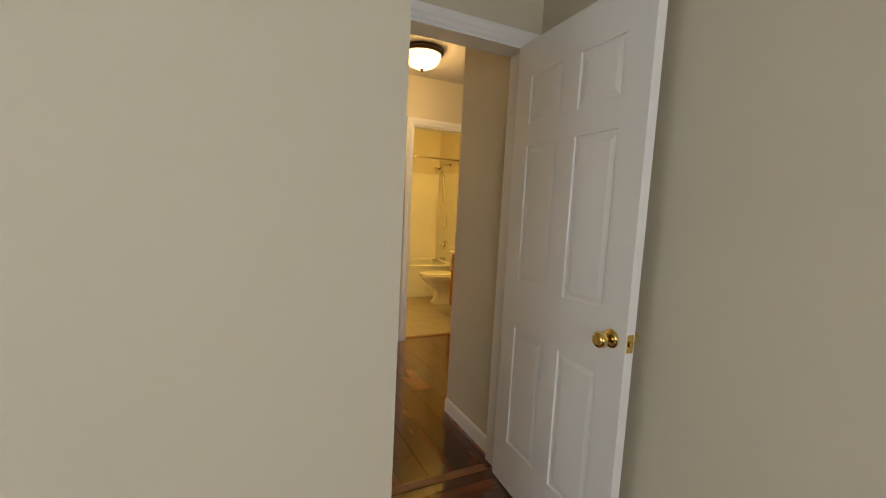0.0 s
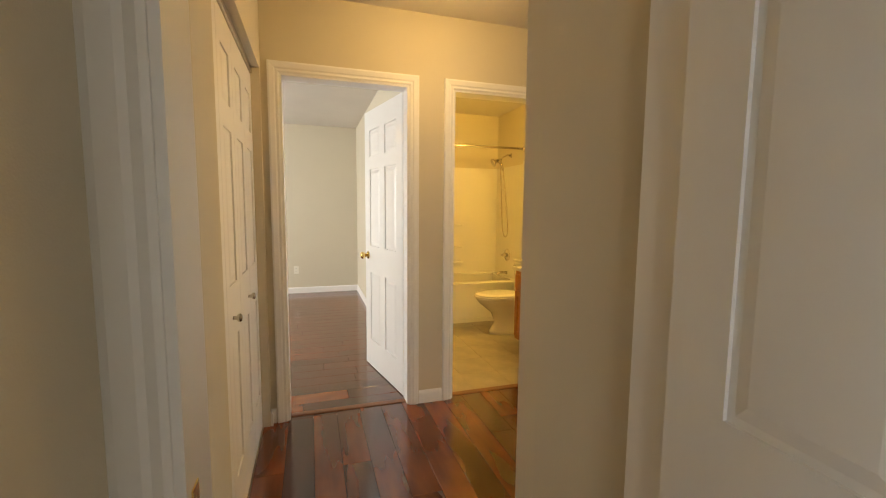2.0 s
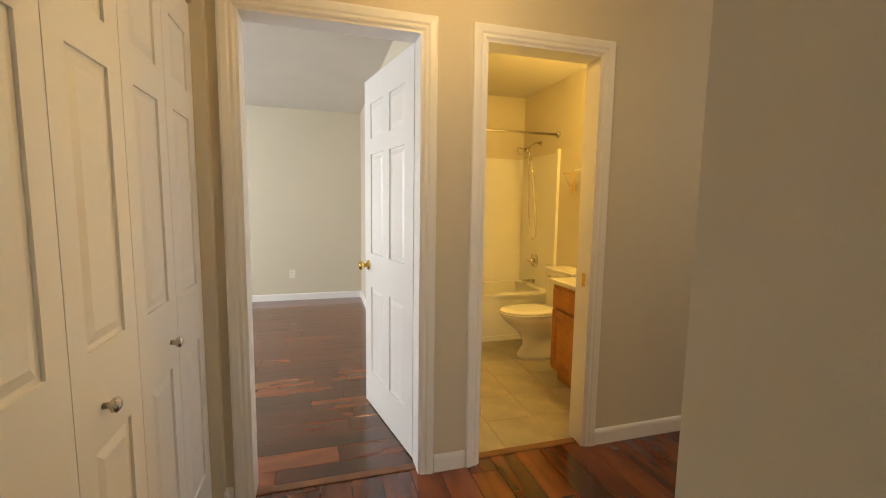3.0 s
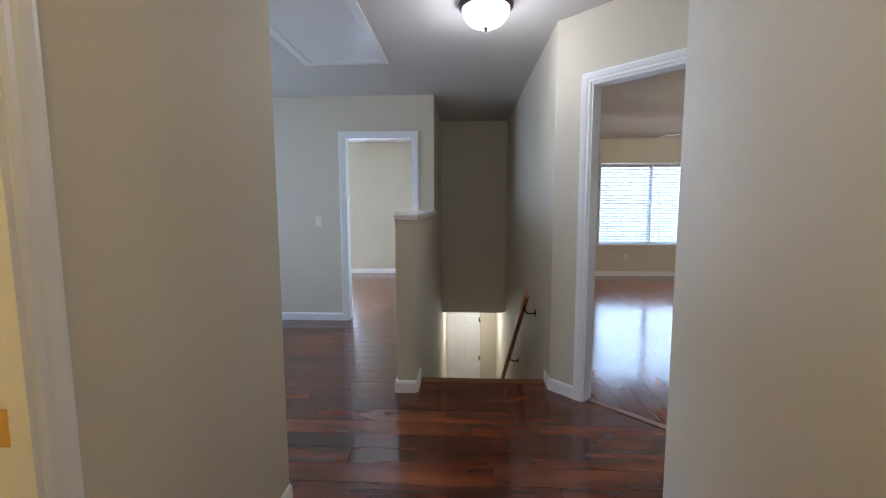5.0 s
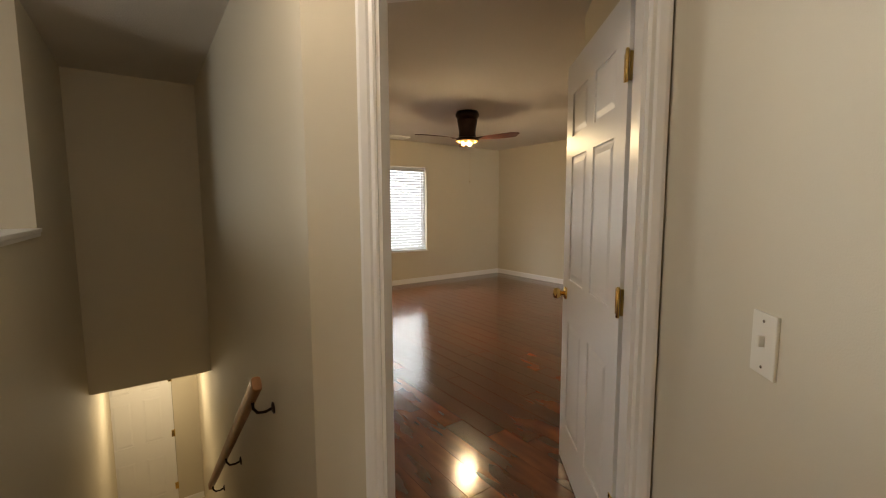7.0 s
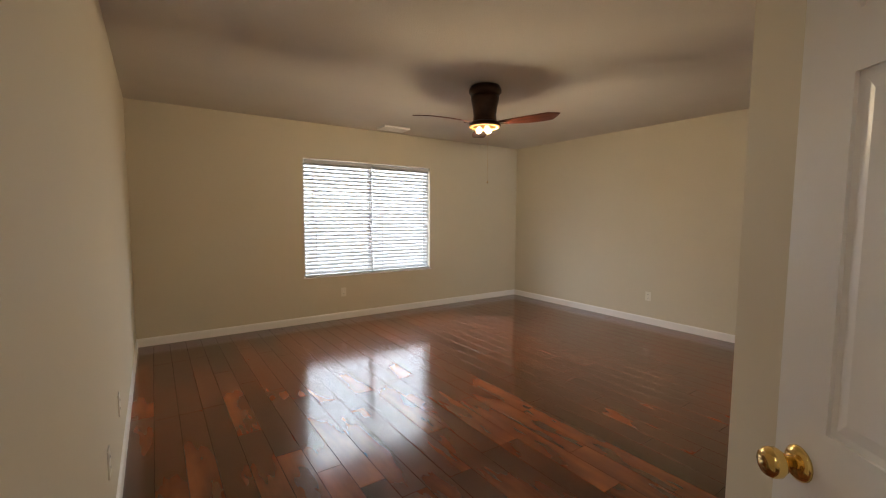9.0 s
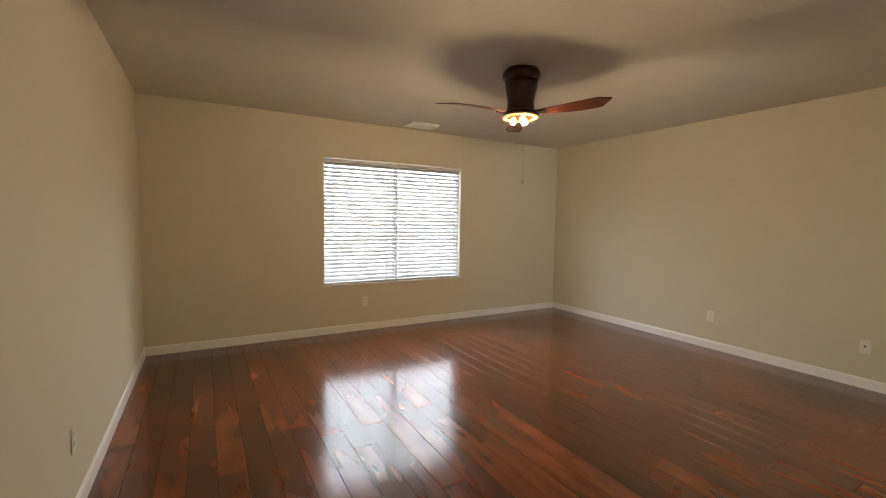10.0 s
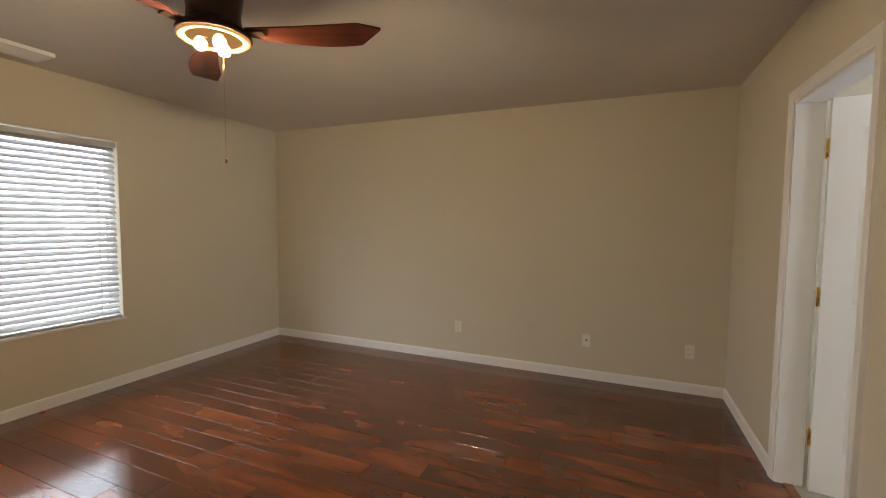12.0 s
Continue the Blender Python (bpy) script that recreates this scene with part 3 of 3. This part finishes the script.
for a in (83, 203, 323):
    rings = []
    for i in range(13):
        f = i / 12
        x = 0.13 + 0.54 * f
        wd = 0.026 + 0.042 * math.sin(min(1, f * 1.2) * math.pi * 0.60) if f < 0.84 else 0.064 - 0.060 * ((f - 0.84) / 0.16)
        sweep = 0.035 * math.sin(f * math.pi) - (0.030 * (f - 0.84) / 0.16 if f > 0.84 else 0)
        tw = radians(-12)
        rings.append([Vector((x, sweep + u * wd * math.cos(tw) - v * math.sin(tw), u * wd * math.sin(tw) + v * math.cos(tw) + 0.005 * f)) for u, v in ((-1, -0.003), (0, -0.004), (1, -0.003), (1, 0.003), (0, 0.004), (-1, 0.003))])
    blade = part("blade", loft(rings), M_BLADE, fan, "reddish dark wood blade")
    blade.matrix_local = pose(0, 0, 2.150, 0, 0, a)
    arm = part("blade_arm", boxes((0.09, -0.022, -0.008, 0.20, 0.022, 0.002), bevel=0.003), M_BRONZE, blade)
for dx, ln in ((0.06, 0.42),):
    part("pull_chain", lathe([(0.0007, 2.08 - ln), (0.0008, 2.08 - ln / 2), (0.0007, 2.13)], 6, pose(dx, -0.09, 0)), M_BRASS, fan)
    part("chain_pull", lathe([(0.002, 0.012), (0.006, 0.004), (0.007, -0.004), (0.003, -0.01)], 10, pose(dx, -0.09, 2.075 - ln)), M_BRASS, fan, "", True)


# ---- ceiling lamps ----
def dome_lamp(x, y, shade, label):
    l = thing("ceiling_light", pose(x, y, 0), label, "ceiling light", group="dome ceiling lights")
    part("rim", lathe([(0.10, CEIL - 0.001), (0.150, CEIL - 0.002), (0.162, CEIL - 0.018), (0.160, CEIL - 0.032), (0.148, CEIL - 0.043), (0.138, CEIL - 0.044)], 44), M_BRONZE, l, "dark bronze rim", True)
    sh = part("shade", lathe([(0.139, CEIL - 0.044), (0.136, CEIL - 0.065), (0.122, CEIL - 0.095), (0.095, CEIL - 0.122), (0.055, CEIL - 0.140), (0.012, CEIL - 0.146)], 44), shade, l, "lit frosted glass bowl", True)
    sh.visible_shadow = False
    part("finial", lathe([(0.014, CEIL - 0.146), (0.016, CEIL - 0.152), (0.008, CEIL - 0.160), (0.009, CEIL - 0.168), (0.003, CEIL - 0.176)], 18), M_BRONZE, l, "", True)


dome_lamp(-0.125, -0.631, M_SHADE_A, "lit frosted dome ceiling light with bronze rim, warm glow")
dome_lamp(2.596, -0.884, M_SHADE_B, "lit frosted dome ceiling light with bronze rim above the landing")

# ---- ceiling grilles and hatch ----
def grille(x0, y0, x1, y1, n, back, label, deep=0.012):
    g = thing("ceiling_vent", pose(0, 0, 0), label, "vent")
    z = CEIL
    f = 0.025
    part("backing", boxes((x0 + f, y0 + f, z - 0.003, x1 - f, y1 - f, z - 0.0005)), back, g)
    part("frame", boxes((x0, y0, z - deep, x0 + f, y1, z - 0.0005), (x1 - f, y0, z - deep, x1, y1, z - 0.0005), (x0 + f, y0, z - deep, x1 - f, y0 + f, z - 0.0005), (x0 + f, y1 - f, z - deep, x1 - f, y1, z - 0.0005)), M_WHITE, g)
    for i in range(n):
        s = part("slat", boxes((-0.009, y0 + f, -0.001, 0.009, y1 - f, 0.001)), M_WHITE, g)
        s.matrix_local = pose(x0 + f + (i + 0.5) * (x1 - x0 - 2 * f) / n, 0, z - deep + 0.003, 0, 28, 0)


# Its near-black backing paints the shade of the duct behind the slats.
grille(-0.73, -1.12, -0.32, -0.68, 14, M_DARK, "white ceiling return air grille with dark slots")
grille(7.34, -4.46, 7.56, -4.10, 7, M_PLATE, "white ceiling supply register near the window", deep=0.026)
hatch = thing("attic_hatch", pose(0, 0, 0), "white painted attic hatch panel with wooden trim", "hatch", kind="structure")
part("hatch_panel", boxes((2.2, -0.08, CEIL - 0.010, 3.51, 0.50, CEIL - 0.0005)), M_WHITE, hatch)
for b in ((2.14, -0.14, 3.57, -0.08), (2.14, 0.50, 3.57, 0.56), (2.14, -0.08, 2.20, 0.50), (3.51, -0.08, 3.57, 0.50)):
    part("trim", boxes((b[0], b[1], CEIL - 0.020, b[2], b[3], CEIL - 0.0005), bevel=0.004), M_WHITE, hatch)


# ---- plates on the walls ----
def plate(m, kind, label, mat=None):
    """A cover plate on a wall: x along it, -y out of it."""
    p = thing("wall_outlet" if kind == "outlet" else "light_switch", m, label, "outlet" if kind == "outlet" else "switch")
    part("cover_plate", boxes((-0.035, -0.006, -0.057, 0.035, 0.0, 0.057), bevel=0.002), mat or M_PLATE, p)
    if kind == "outlet":
        for z in (-0.021, 0.021):
            s = part("socket", boxes((-0.017, -0.0075, z - 0.014, 0.017, -0.006, z + 0.014)), mat or M_PLATE, p)
            part("slot", boxes((-0.008, -0.0080, z - 0.005, -0.006, -0.0074, z + 0.006), (0.006, -0.0080, z - 0.005, 0.008, -0.0074, z + 0.006)), M_DARK, s)
    else:
        part("toggle", boxes((-0.005, -0.016, -0.004, 0.005, -0.006, 0.016), bevel=0.002), mat or M_PLATE, p)
        for z in (-0.042, 0.042):
            part("screw", lathe([(0.003, 0.0), (0.003, 0.001)], 10, pose(0, -0.006, z, 90, 0, 0)), M_NICKEL, p)


OUT = "cream plastic wall outlet above the baseboard"
for x in (5.39, 3.35):
    plate(along((x, -6.79), (x - 1, -6.79)) @ pose(0, 0, 0.35), "outlet", OUT)
jack = thing("phone_jack", along((4.16, -6.79), (3.16, -6.79)) @ pose(0, 0, 0.35), "cream plastic jack plate with one dark port", "jack plate")
part("cover_plate", boxes((-0.035, -0.006, -0.057, 0.035, 0.0, 0.057), bevel=0.002), M_PLATE, jack)
part("port", boxes((-0.007, -0.0075, -0.004, 0.007, -0.0055, 0.010)), M_DARK, jack, "dark port")
plate(along((7.762, -3.7), (7.762, -4.6)) @ pose(0, 0, 0.35), "outlet", OUT)
for x in (4.657, 5.285):
    plate(along((x + 1, -1.50), (x + 2, -1.50)) @ pose(-1, 0, 0) @ pose(0, 0, 0.36), "outlet", OUT)
plate(along((-1.9, 3.95), (0, 3.95)) @ pose(0.87, 0, 0.35), "outlet", "white plastic wall outlet above the baseboard")
SW = "cream toggle light switch on the wall"
plate(along((1.722, -1.803), (1.29, -1.39)) @ pose(0, 0, 1.10), "switch", SW)
plate(along((4.612, 0.86), (4.612, 0)) @ pose(0, 0, 1.12), "switch", SW)
plate(along((-1.03, -2.49), (-1.03, -2.0)) @ pose(0, 0, 1.03), "switch", SW)

# thresholds
for m, w in ((along((-0.968, 0), (-0.213, 0)), 0.755), (along(on45(0.25), on45(1.064)), 0.814), (along((0.067, 0), (0.693, 0)), 0.626), (along((-0.975, -2.05), (-0.225, -2.05)), 0.75), (along((3.09, -5.62), (3.09, -4.86)), 0.76)):
    t = mesh_object("threshold", boxes((0.016, 0.035, -0.012, w - 0.016, 0.08, 0.006), bevel=0.003), M_DUST)
    t.matrix_world = m
    tagged(t, "low brown wooden transition strip in the doorway", "threshold", kind="structure")

# ---- bathroom ----
BX = 1.55
tub = thing("bathtub", pose(0, 0, 0), "white acrylic bathtub with a one-piece wall surround", "bathtub")
for b in ((-0.03, 1.75, 0.0, BX, 1.83, 0.42), (-0.03, 2.43, 0.0, BX, 2.50, 0.42), (-0.03, 1.83, 0.0, 0.06, 2.43, 0.42), (BX - 0.09, 1.83, 0.0, BX, 2.43, 0.42)):
    part("tub_side", boxes(b), M_TUB, tub)
part("tub_floor", boxes((0.06, 1.83, 0.0, BX - 0.09, 2.43, 0.12)), M_TUB, tub)
part("rim", boxes((-0.03, 1.735, 0.42, BX, 1.84, 0.445), (-0.03, 2.42, 0.42, BX, 2.50, 0.445), (-0.03, 1.84, 0.42, 0.07, 2.42, 0.445), (BX - 0.10, 1.84, 0.42, BX, 2.42, 0.445)), M_TUB, tub)
part("apron_foot", boxes((-0.03, 1.735, 0.0, BX, 1.75, 0.05), bevel=0.004), M_TUB, tub)
part("surround_back", boxes((-0.03, 2.485, 0.445, BX, 2.50, 1.80)), M_TUB, tub)
part("surround_side", boxes((BX - 0.018, 1.76, 0.445, BX, 2.485, 1.80), (BX - 0.034, 1.735, 0.445, BX, 1.762, 1.83)), M_TUB, tub)
part("surround_side", boxes((-0.03, 1.76, 0.445, -0.012, 2.485, 1.80)), M_TUB, tub)
for z in (0.60, 0.80, 1.08):
    part("ledge", boxes((0.02, 2.44, z - 0.02, 1.05, 2.486, z), bevel=0.006), M_TUB, tub)
part("overflow", lathe([(0.035, 0), (0.034, 0.006), (0.02, 0.012)], 24, pose(BX - 0.10, 2.1, 0.36, 0, -90, 0)), M_NICKEL, tub, "", True)
rod = thing("shower_curtain_rod", pose(0, 0, 0), "satin metal shower curtain rod across the tub", "curtain rod")
part("rod", tube([(-0.03, 1.78, 1.97), (BX, 1.78, 1.97)], 0.0125), M_NICKEL, rod, "", True)
for x, s in ((BX, -1), (-0.03, 1)):
    part("flange", lathe([(0.03, 0), (0.028, 0.015), (0.016, 0.035)], 20, pose(x, 1.78, 1.97, 0, 90 * s, 0)), M_NICKEL, rod, "", True)
sh = thing("hand_shower", pose(BX - 0.018, 2.10, -0.03), "chrome hand shower on its arm with a long looping hose", "shower")
part("arm", tube([(0, 0, 1.96), (-0.05, 0, 1.965), (-0.10, 0, 1.94), (-0.14, 0, 1.90)], 0.011), M_NICKEL, sh, "", True)
part("flange", lathe([(0.028, 0), (0.02, 0.012)], 20, pose(0, 0, 1.96, 0, -90, 0)), M_NICKEL, sh, "", True)
part("holder", lathe([(0.018, -0.03), (0.022, 0.0), (0.018, 0.03)], 16, pose(-0.15, 0, 1.885, 0, 30, 0)), M_NICKEL, sh, "", True)
part("head", lathe([(0.014, 0.0), (0.020, 0.05), (0.046, 0.075), (0.048, 0.088), (0.03, 0.094)], 24, pose(-0.16, 0, 1.90, 0, -115, 0)), M_NICKEL, sh, "", True)
part("handle", tube([(-0.15, 0.0, 1.90), (-0.12, 0.0, 1.84), (-0.10, 0.0, 1.78)], 0.013), M_NICKEL, sh, "", True)
hose = [(-0.10, 0.0, 1.78), (-0.09, -0.03, 1.60), (-0.08, -0.07, 1.35), (-0.07, -0.09, 1.15), (-0.06, -0.08, 1.02), (-0.055, -0.03, 0.965), (-0.055, 0.03, 0.97), (-0.06, 0.07, 1.05), (-0.075, 0.07, 1.25), (-0.10, 0.04, 1.55), (-0.135, 0.01, 1.86)]
cur = bpy.data.curves.new("hose", "CURVE")
cur.dimensions, cur.bevel_depth, cur.bevel_resolution = "3D", 0.007, 3
sp = cur.splines.new("NURBS")
sp.points.add(len(hose) - 1)
for pt, c in zip(sp.points, hose):
    pt.co = (*c, 1)
sp.use_endpoint_u, sp.order_u = True, 4
cur.materials.append(M_NICKEL)
hs = new("hose", cur)
hs.parent = sh
fc = thing("tub_faucet", pose(BX - 0.018, 2.14, -0.045), "brushed metal tub valve and spout", "faucet")
part("valve_plate", lathe([(0.075, 0), (0.073, 0.006), (0.03, 0.014)], 32, pose(0, 0, 0.755, 0, -90, 0)), M_NICKEL, fc, "", True)
part("valve_handle", lathe([(0.022, 0.01), (0.026, 0.03), (0.022, 0.055)], 20, pose(0, 0, 0.755, 0, -90, 0)), M_NICKEL, fc, "", True)
part("lever", boxes((-0.05, -0.008, 0.735, -0.035, 0.09, 0.755), bevel=0.004), M_NICKEL, fc)
part("spout", tube([(0, 0, 0.53), (-0.06, 0, 0.533), (-0.11, 0, 0.527), (-0.135, 0, 0.505)], 0.02), M_NICKEL, fc, "", True)

# toilet, its back to the east wall
toilet = thing("toilet", pose(0, 0, 0), "white ceramic two-piece toilet with lid closed", "toilet")


def oval(cx, cy, rx, ry, z, n=36, egg=0.0):
    return [Vector((cx + rx * math.cos(a) * (1 + egg * -math.cos(a)), cy + ry * math.sin(a), z)) for a in [2 * math.pi * k / n for k in range(n)]]


ty = 1.30
part("pedestal", loft([oval(1.14, ty, 0.21, 0.105, 0.0), oval(1.14, ty, 0.205, 0.10, 0.03), oval(1.15, ty, 0.16, 0.085, 0.12), oval(1.12, ty, 0.17, 0.10, 0.22), oval(1.06, ty, 0.235, 0.165, 0.32), oval(1.04, ty, 0.255, 0.18, 0.37), oval(1.04, ty, 0.25, 0.178, 0.385)]), M_CERAMIC, toilet, "", True)
part("seat", loft([oval(1.03, ty, 0.258, 0.186, 0.387), oval(1.03, ty, 0.262, 0.19, 0.394), oval(1.03, ty, 0.258, 0.187, 0.403)]), M_CERAMIC, toilet, "", True)
part("lid", loft([oval(1.03, ty, 0.256, 0.185, 0.406), oval(1.03, ty, 0.258, 0.187, 0.414), oval(1.03, ty, 0.245, 0.175, 0.424), oval(1.03, ty, 0.18, 0.12, 0.428)]), M_CERAMIC, toilet, "", True)
part("tank", boxes((1.30, ty - 0.20, 0.38, BX - 0.012, ty + 0.20, 0.715), bevel=0.02), M_CERAMIC, toilet)
part("tank_base", boxes((1.22, ty - 0.10, 0.33, 1.45, ty + 0.10, 0.385), bevel=0.015), M_CERAMIC, toilet)
part("tank_lid", boxes((1.288, ty - 0.212, 0.715, BX - 0.008, ty + 0.212, 0.745), bevel=0.012), M_CERAMIC, toilet)
part("flush_lever", boxes((1.272, ty + 0.09, 0.665, 1.29, ty + 0.16, 0.68), bevel=0.004), M_NICKEL, toilet, "metal flush lever")

# vanity
van = thing("vanity_cabinet", pose(0, 0, 0), "honey oak bathroom vanity with panel doors and drawers", "cabinet")
VX, VY0, VY1 = 0.97, 0.13, 0.815
part("body", boxes((VX, VY0, 0.10, BX, VY1, 0.735), (VX + 0.06, VY0, 0.0, BX, VY1, 0.10)), M_OAK, van)
for y0, y1 in ((VY0 + 0.02, VY0 + 0.31), (VY0 + 0.375, VY1 - 0.02)):
    part("drawer_front", boxes((VX - 0.018, y0, 0.575, VX, y1, 0.70), bevel=0.004), M_OAK, van)
    dr = part("door", boxes((VX - 0.010, y0 + 0.05, 0.18, VX, y1 - 0.05, 0.50)), M_OAK, van)
    for b in ((y0, 0.13, y0 + 0.05, 0.55), (y1 - 0.05, 0.13, y1, 0.55), (y0 + 0.05, 0.13, y1 - 0.05, 0.18), (y0 + 0.05, 0.50, y1 - 0.05, 0.55)):
        part("frame_rail", boxes((VX - 0.018, b[0], b[1], VX, b[2], b[3]), bevel=0.002), M_OAK, dr)
counter = thing("vanity_counter", pose(0, 0, 0), "cream cultured marble vanity counter with oval basin", "counter")
part("countertop", boxes((VX - 0.03, VY0 - 0.01, 0.735, BX - 0.002, VY1 + 0.02, 0.768), bevel=0.008), M_CERAMIC, counter)
part("basin_rim", loft([oval(1.24, 0.46, 0.17, 0.22, 0.766), oval(1.24, 0.46, 0.168, 0.218, 0.776), oval(1.24, 0.46, 0.145, 0.195, 0.776), oval(1.24, 0.46, 0.12, 0.16, 0.770)]), M_CERAMIC, counter, "", True)
part("backsplash", boxes((BX - 0.022, VY0 - 0.01, 0.768, BX - 0.002, VY1 + 0.02, 0.85), bevel=0.003), M_CERAMIC, counter)
for y in (1.49, 1.22):
    b = thing("shelf_bracket", pose(BX, y, 1.585), "thin brass triangular shelf bracket with no board" if y > 1.4 else "thin brass triangular bracket holding a small white board", "bracket")
    part("bracket_frame", tube([(0, -0.06, 0), (-0.12, 0.0, 0), (-0.01, 0.0, -0.17), (0, 0.06, 0), (-0.12, 0.0, 0)], 0.004, 8), M_BRASS, b)
    part("wall_strip", boxes((-0.006, -0.012, -0.18, 0.0, 0.012, 0.01)), M_BRASS, b)
    if y < 1.4:
        part("board", boxes((-0.13, -0.08, 0.004, -0.004, 0.08, 0.02), bevel=0.002), M_WHITE, b, "small white board")


# ---- floors made of pieces, last ----
def clip(poly, a, b, c):
    """Keep the part of a flat polygon where a x + b y <= c."""
    out = []
    for i, p in enumerate(poly):
        q = poly[(i + 1) % len(poly)]
        dp, dq = a * p[0] + b * p[1] - c, a * q[0] + b * q[1] - c
        if dp <= 0:
            out.append(p)
        if dp * dq < 0:
            f = dp / (dp - dq)
            out.append((p[0] + f * (q[0] - p[0]), p[1] + f * (q[1] - p[1])))
    return out


shared = {}


def piece(name, poly, origin, turned, parent, mat, top=0.0, low=-0.012, edge=0.0012):
    """One board or tile with an eased upper edge; alike ones share a mesh."""
    loc = [((y - origin[1], -(x - origin[0])) if turned else (x - origin[0], y - origin[1])) for x, y in poly]
    key = (name, top, tuple((round(x, 3), round(y, 3)) for x, y in loc))
    if key not in shared:
        cx, cy = sum(p[0] for p in loc) / len(loc), sum(p[1] for p in loc) / len(loc)
        bm = bmesh.new()
        low_ring = [bm.verts.new((x, y, low)) for x, y in loc]
        mid = [bm.verts.new((x, y, top - edge)) for x, y in loc]
        tip = [bm.verts.new((x - math.copysign(min(edge, abs(x - cx)), x - cx), y - math.copysign(min(edge, abs(y - cy)), y - cy), top)) for x, y in loc]
        for r, q in ((low_ring, mid), (mid, tip)):
            for i in range(len(r)):
                bm.faces.new((r[i], r[(i + 1) % len(r)], q[(i + 1) % len(r)], q[i]))
        bm.faces.new(tip)
        bmesh.ops.recalc_face_normals(bm, faces=bm.faces[:])
        me = bpy.data.meshes.new(name)
        bm.to_mesh(me), bm.free()
        me.materials.append(mat)
        shared[key] = me
    ob = new(name, shared[key])
    ob.parent = parent
    ob.matrix_local = pose(origin[0], origin[1], 0, 0, 0, 90 if turned else 0)
    return ob


def plank_floor(name, x0, y0, x1, y1, turned, planes, label, width=0.14, length=1.22, gap=0.0008):
    fl = thing(name, pose(0, 0, 0), label, "floor", kind="structure")
    rng = random.Random(len(label) * 7 + int(x0 * 10))
    u0, u1, v0, v1 = (y0, y1, x0, x1) if turned else (x0, x1, y0, y1)
    v = v0
    while v < v1:
        u = u0 - rng.random() * length
        while u < u1:
            a, b, c, d = max(u, u0) + gap, min(u + length, u1) - gap, v + gap, min(v + width, v1) - gap
            if b - a > 0.02 and d - c > 0.01:
                poly = [(c, a), (d, a), (d, b), (c, b)] if turned else [(a, c), (b, c), (b, d), (a, d)]
                for pl in planes:
                    poly = clip(poly, *pl) if len(poly) > 2 else []
                if len(poly) > 2:
                    piece("plank", poly, (c, a) if turned else (a, c), turned, fl, M_FLOOR)
            u += length
        v += width
    return fl


LAM = "glossy dark reddish-brown laminate planks with fine seams"
DIAG = 4.25 + 0.081
plank_floor("floor_hall", -1.1, -1.99, 1.7, 0.055, True, ((1, -1, DIAG),), LAM)
plank_floor("floor_landing", 1.7, -2.3, 3.03, 2.55, True, ((1, -1, DIAG),), LAM + " on the landing")
plank_floor("floor_landing_north", 3.03, -0.41, 4.67, 2.55, True, (), LAM + " beside the half wall")
plank_floor("floor_main_bedroom", 2.05, -6.82, 7.80, -1.42, False, ((-1, 1, -DIAG),), LAM + " in the main bedroom")
plank_floor("floor_second_bedroom", -3.2, 0.06, -0.1, 3.98, False, (), LAM + " in the second bedroom")
plank_floor("floor_side_room", 4.67, -0.35, 8.0, 3.62, False, (), LAM + " in the side room")
plank_floor("floor_first_bedroom", -2.4, -4.6, -0.13, -1.995, False, (), LAM + " in the first bedroom")


def tile_floor(name, x0, y0, x1, y1, size, label, top=0.0):
    fl = thing(name, pose(0, 0, 0), label, "floor", kind="structure")
    j = 0
    y = y0
    while y < y1:
        x = x0
        while x < x1:
            a, b = min(x + size, x1) - 0.0008, min(y + size, y1) - 0.0008
            piece("tile", [(x + 0.0008, y + 0.0008), (a, y + 0.0008), (a, b), (x + 0.0008, b)], (x, y), False, fl, M_TILE, top)
            x += size
        y += size


tile_floor("floor_bathroom", -0.03, 0.06, 1.52, 1.75, 0.305, "square beige and grey vinyl tiles in the bathroom")
tile_floor("floor_en_suite", 0.7, -6.4, 3.045, -3.5, 0.305, "square pale vinyl tiles in the adjoining room", 0.004)
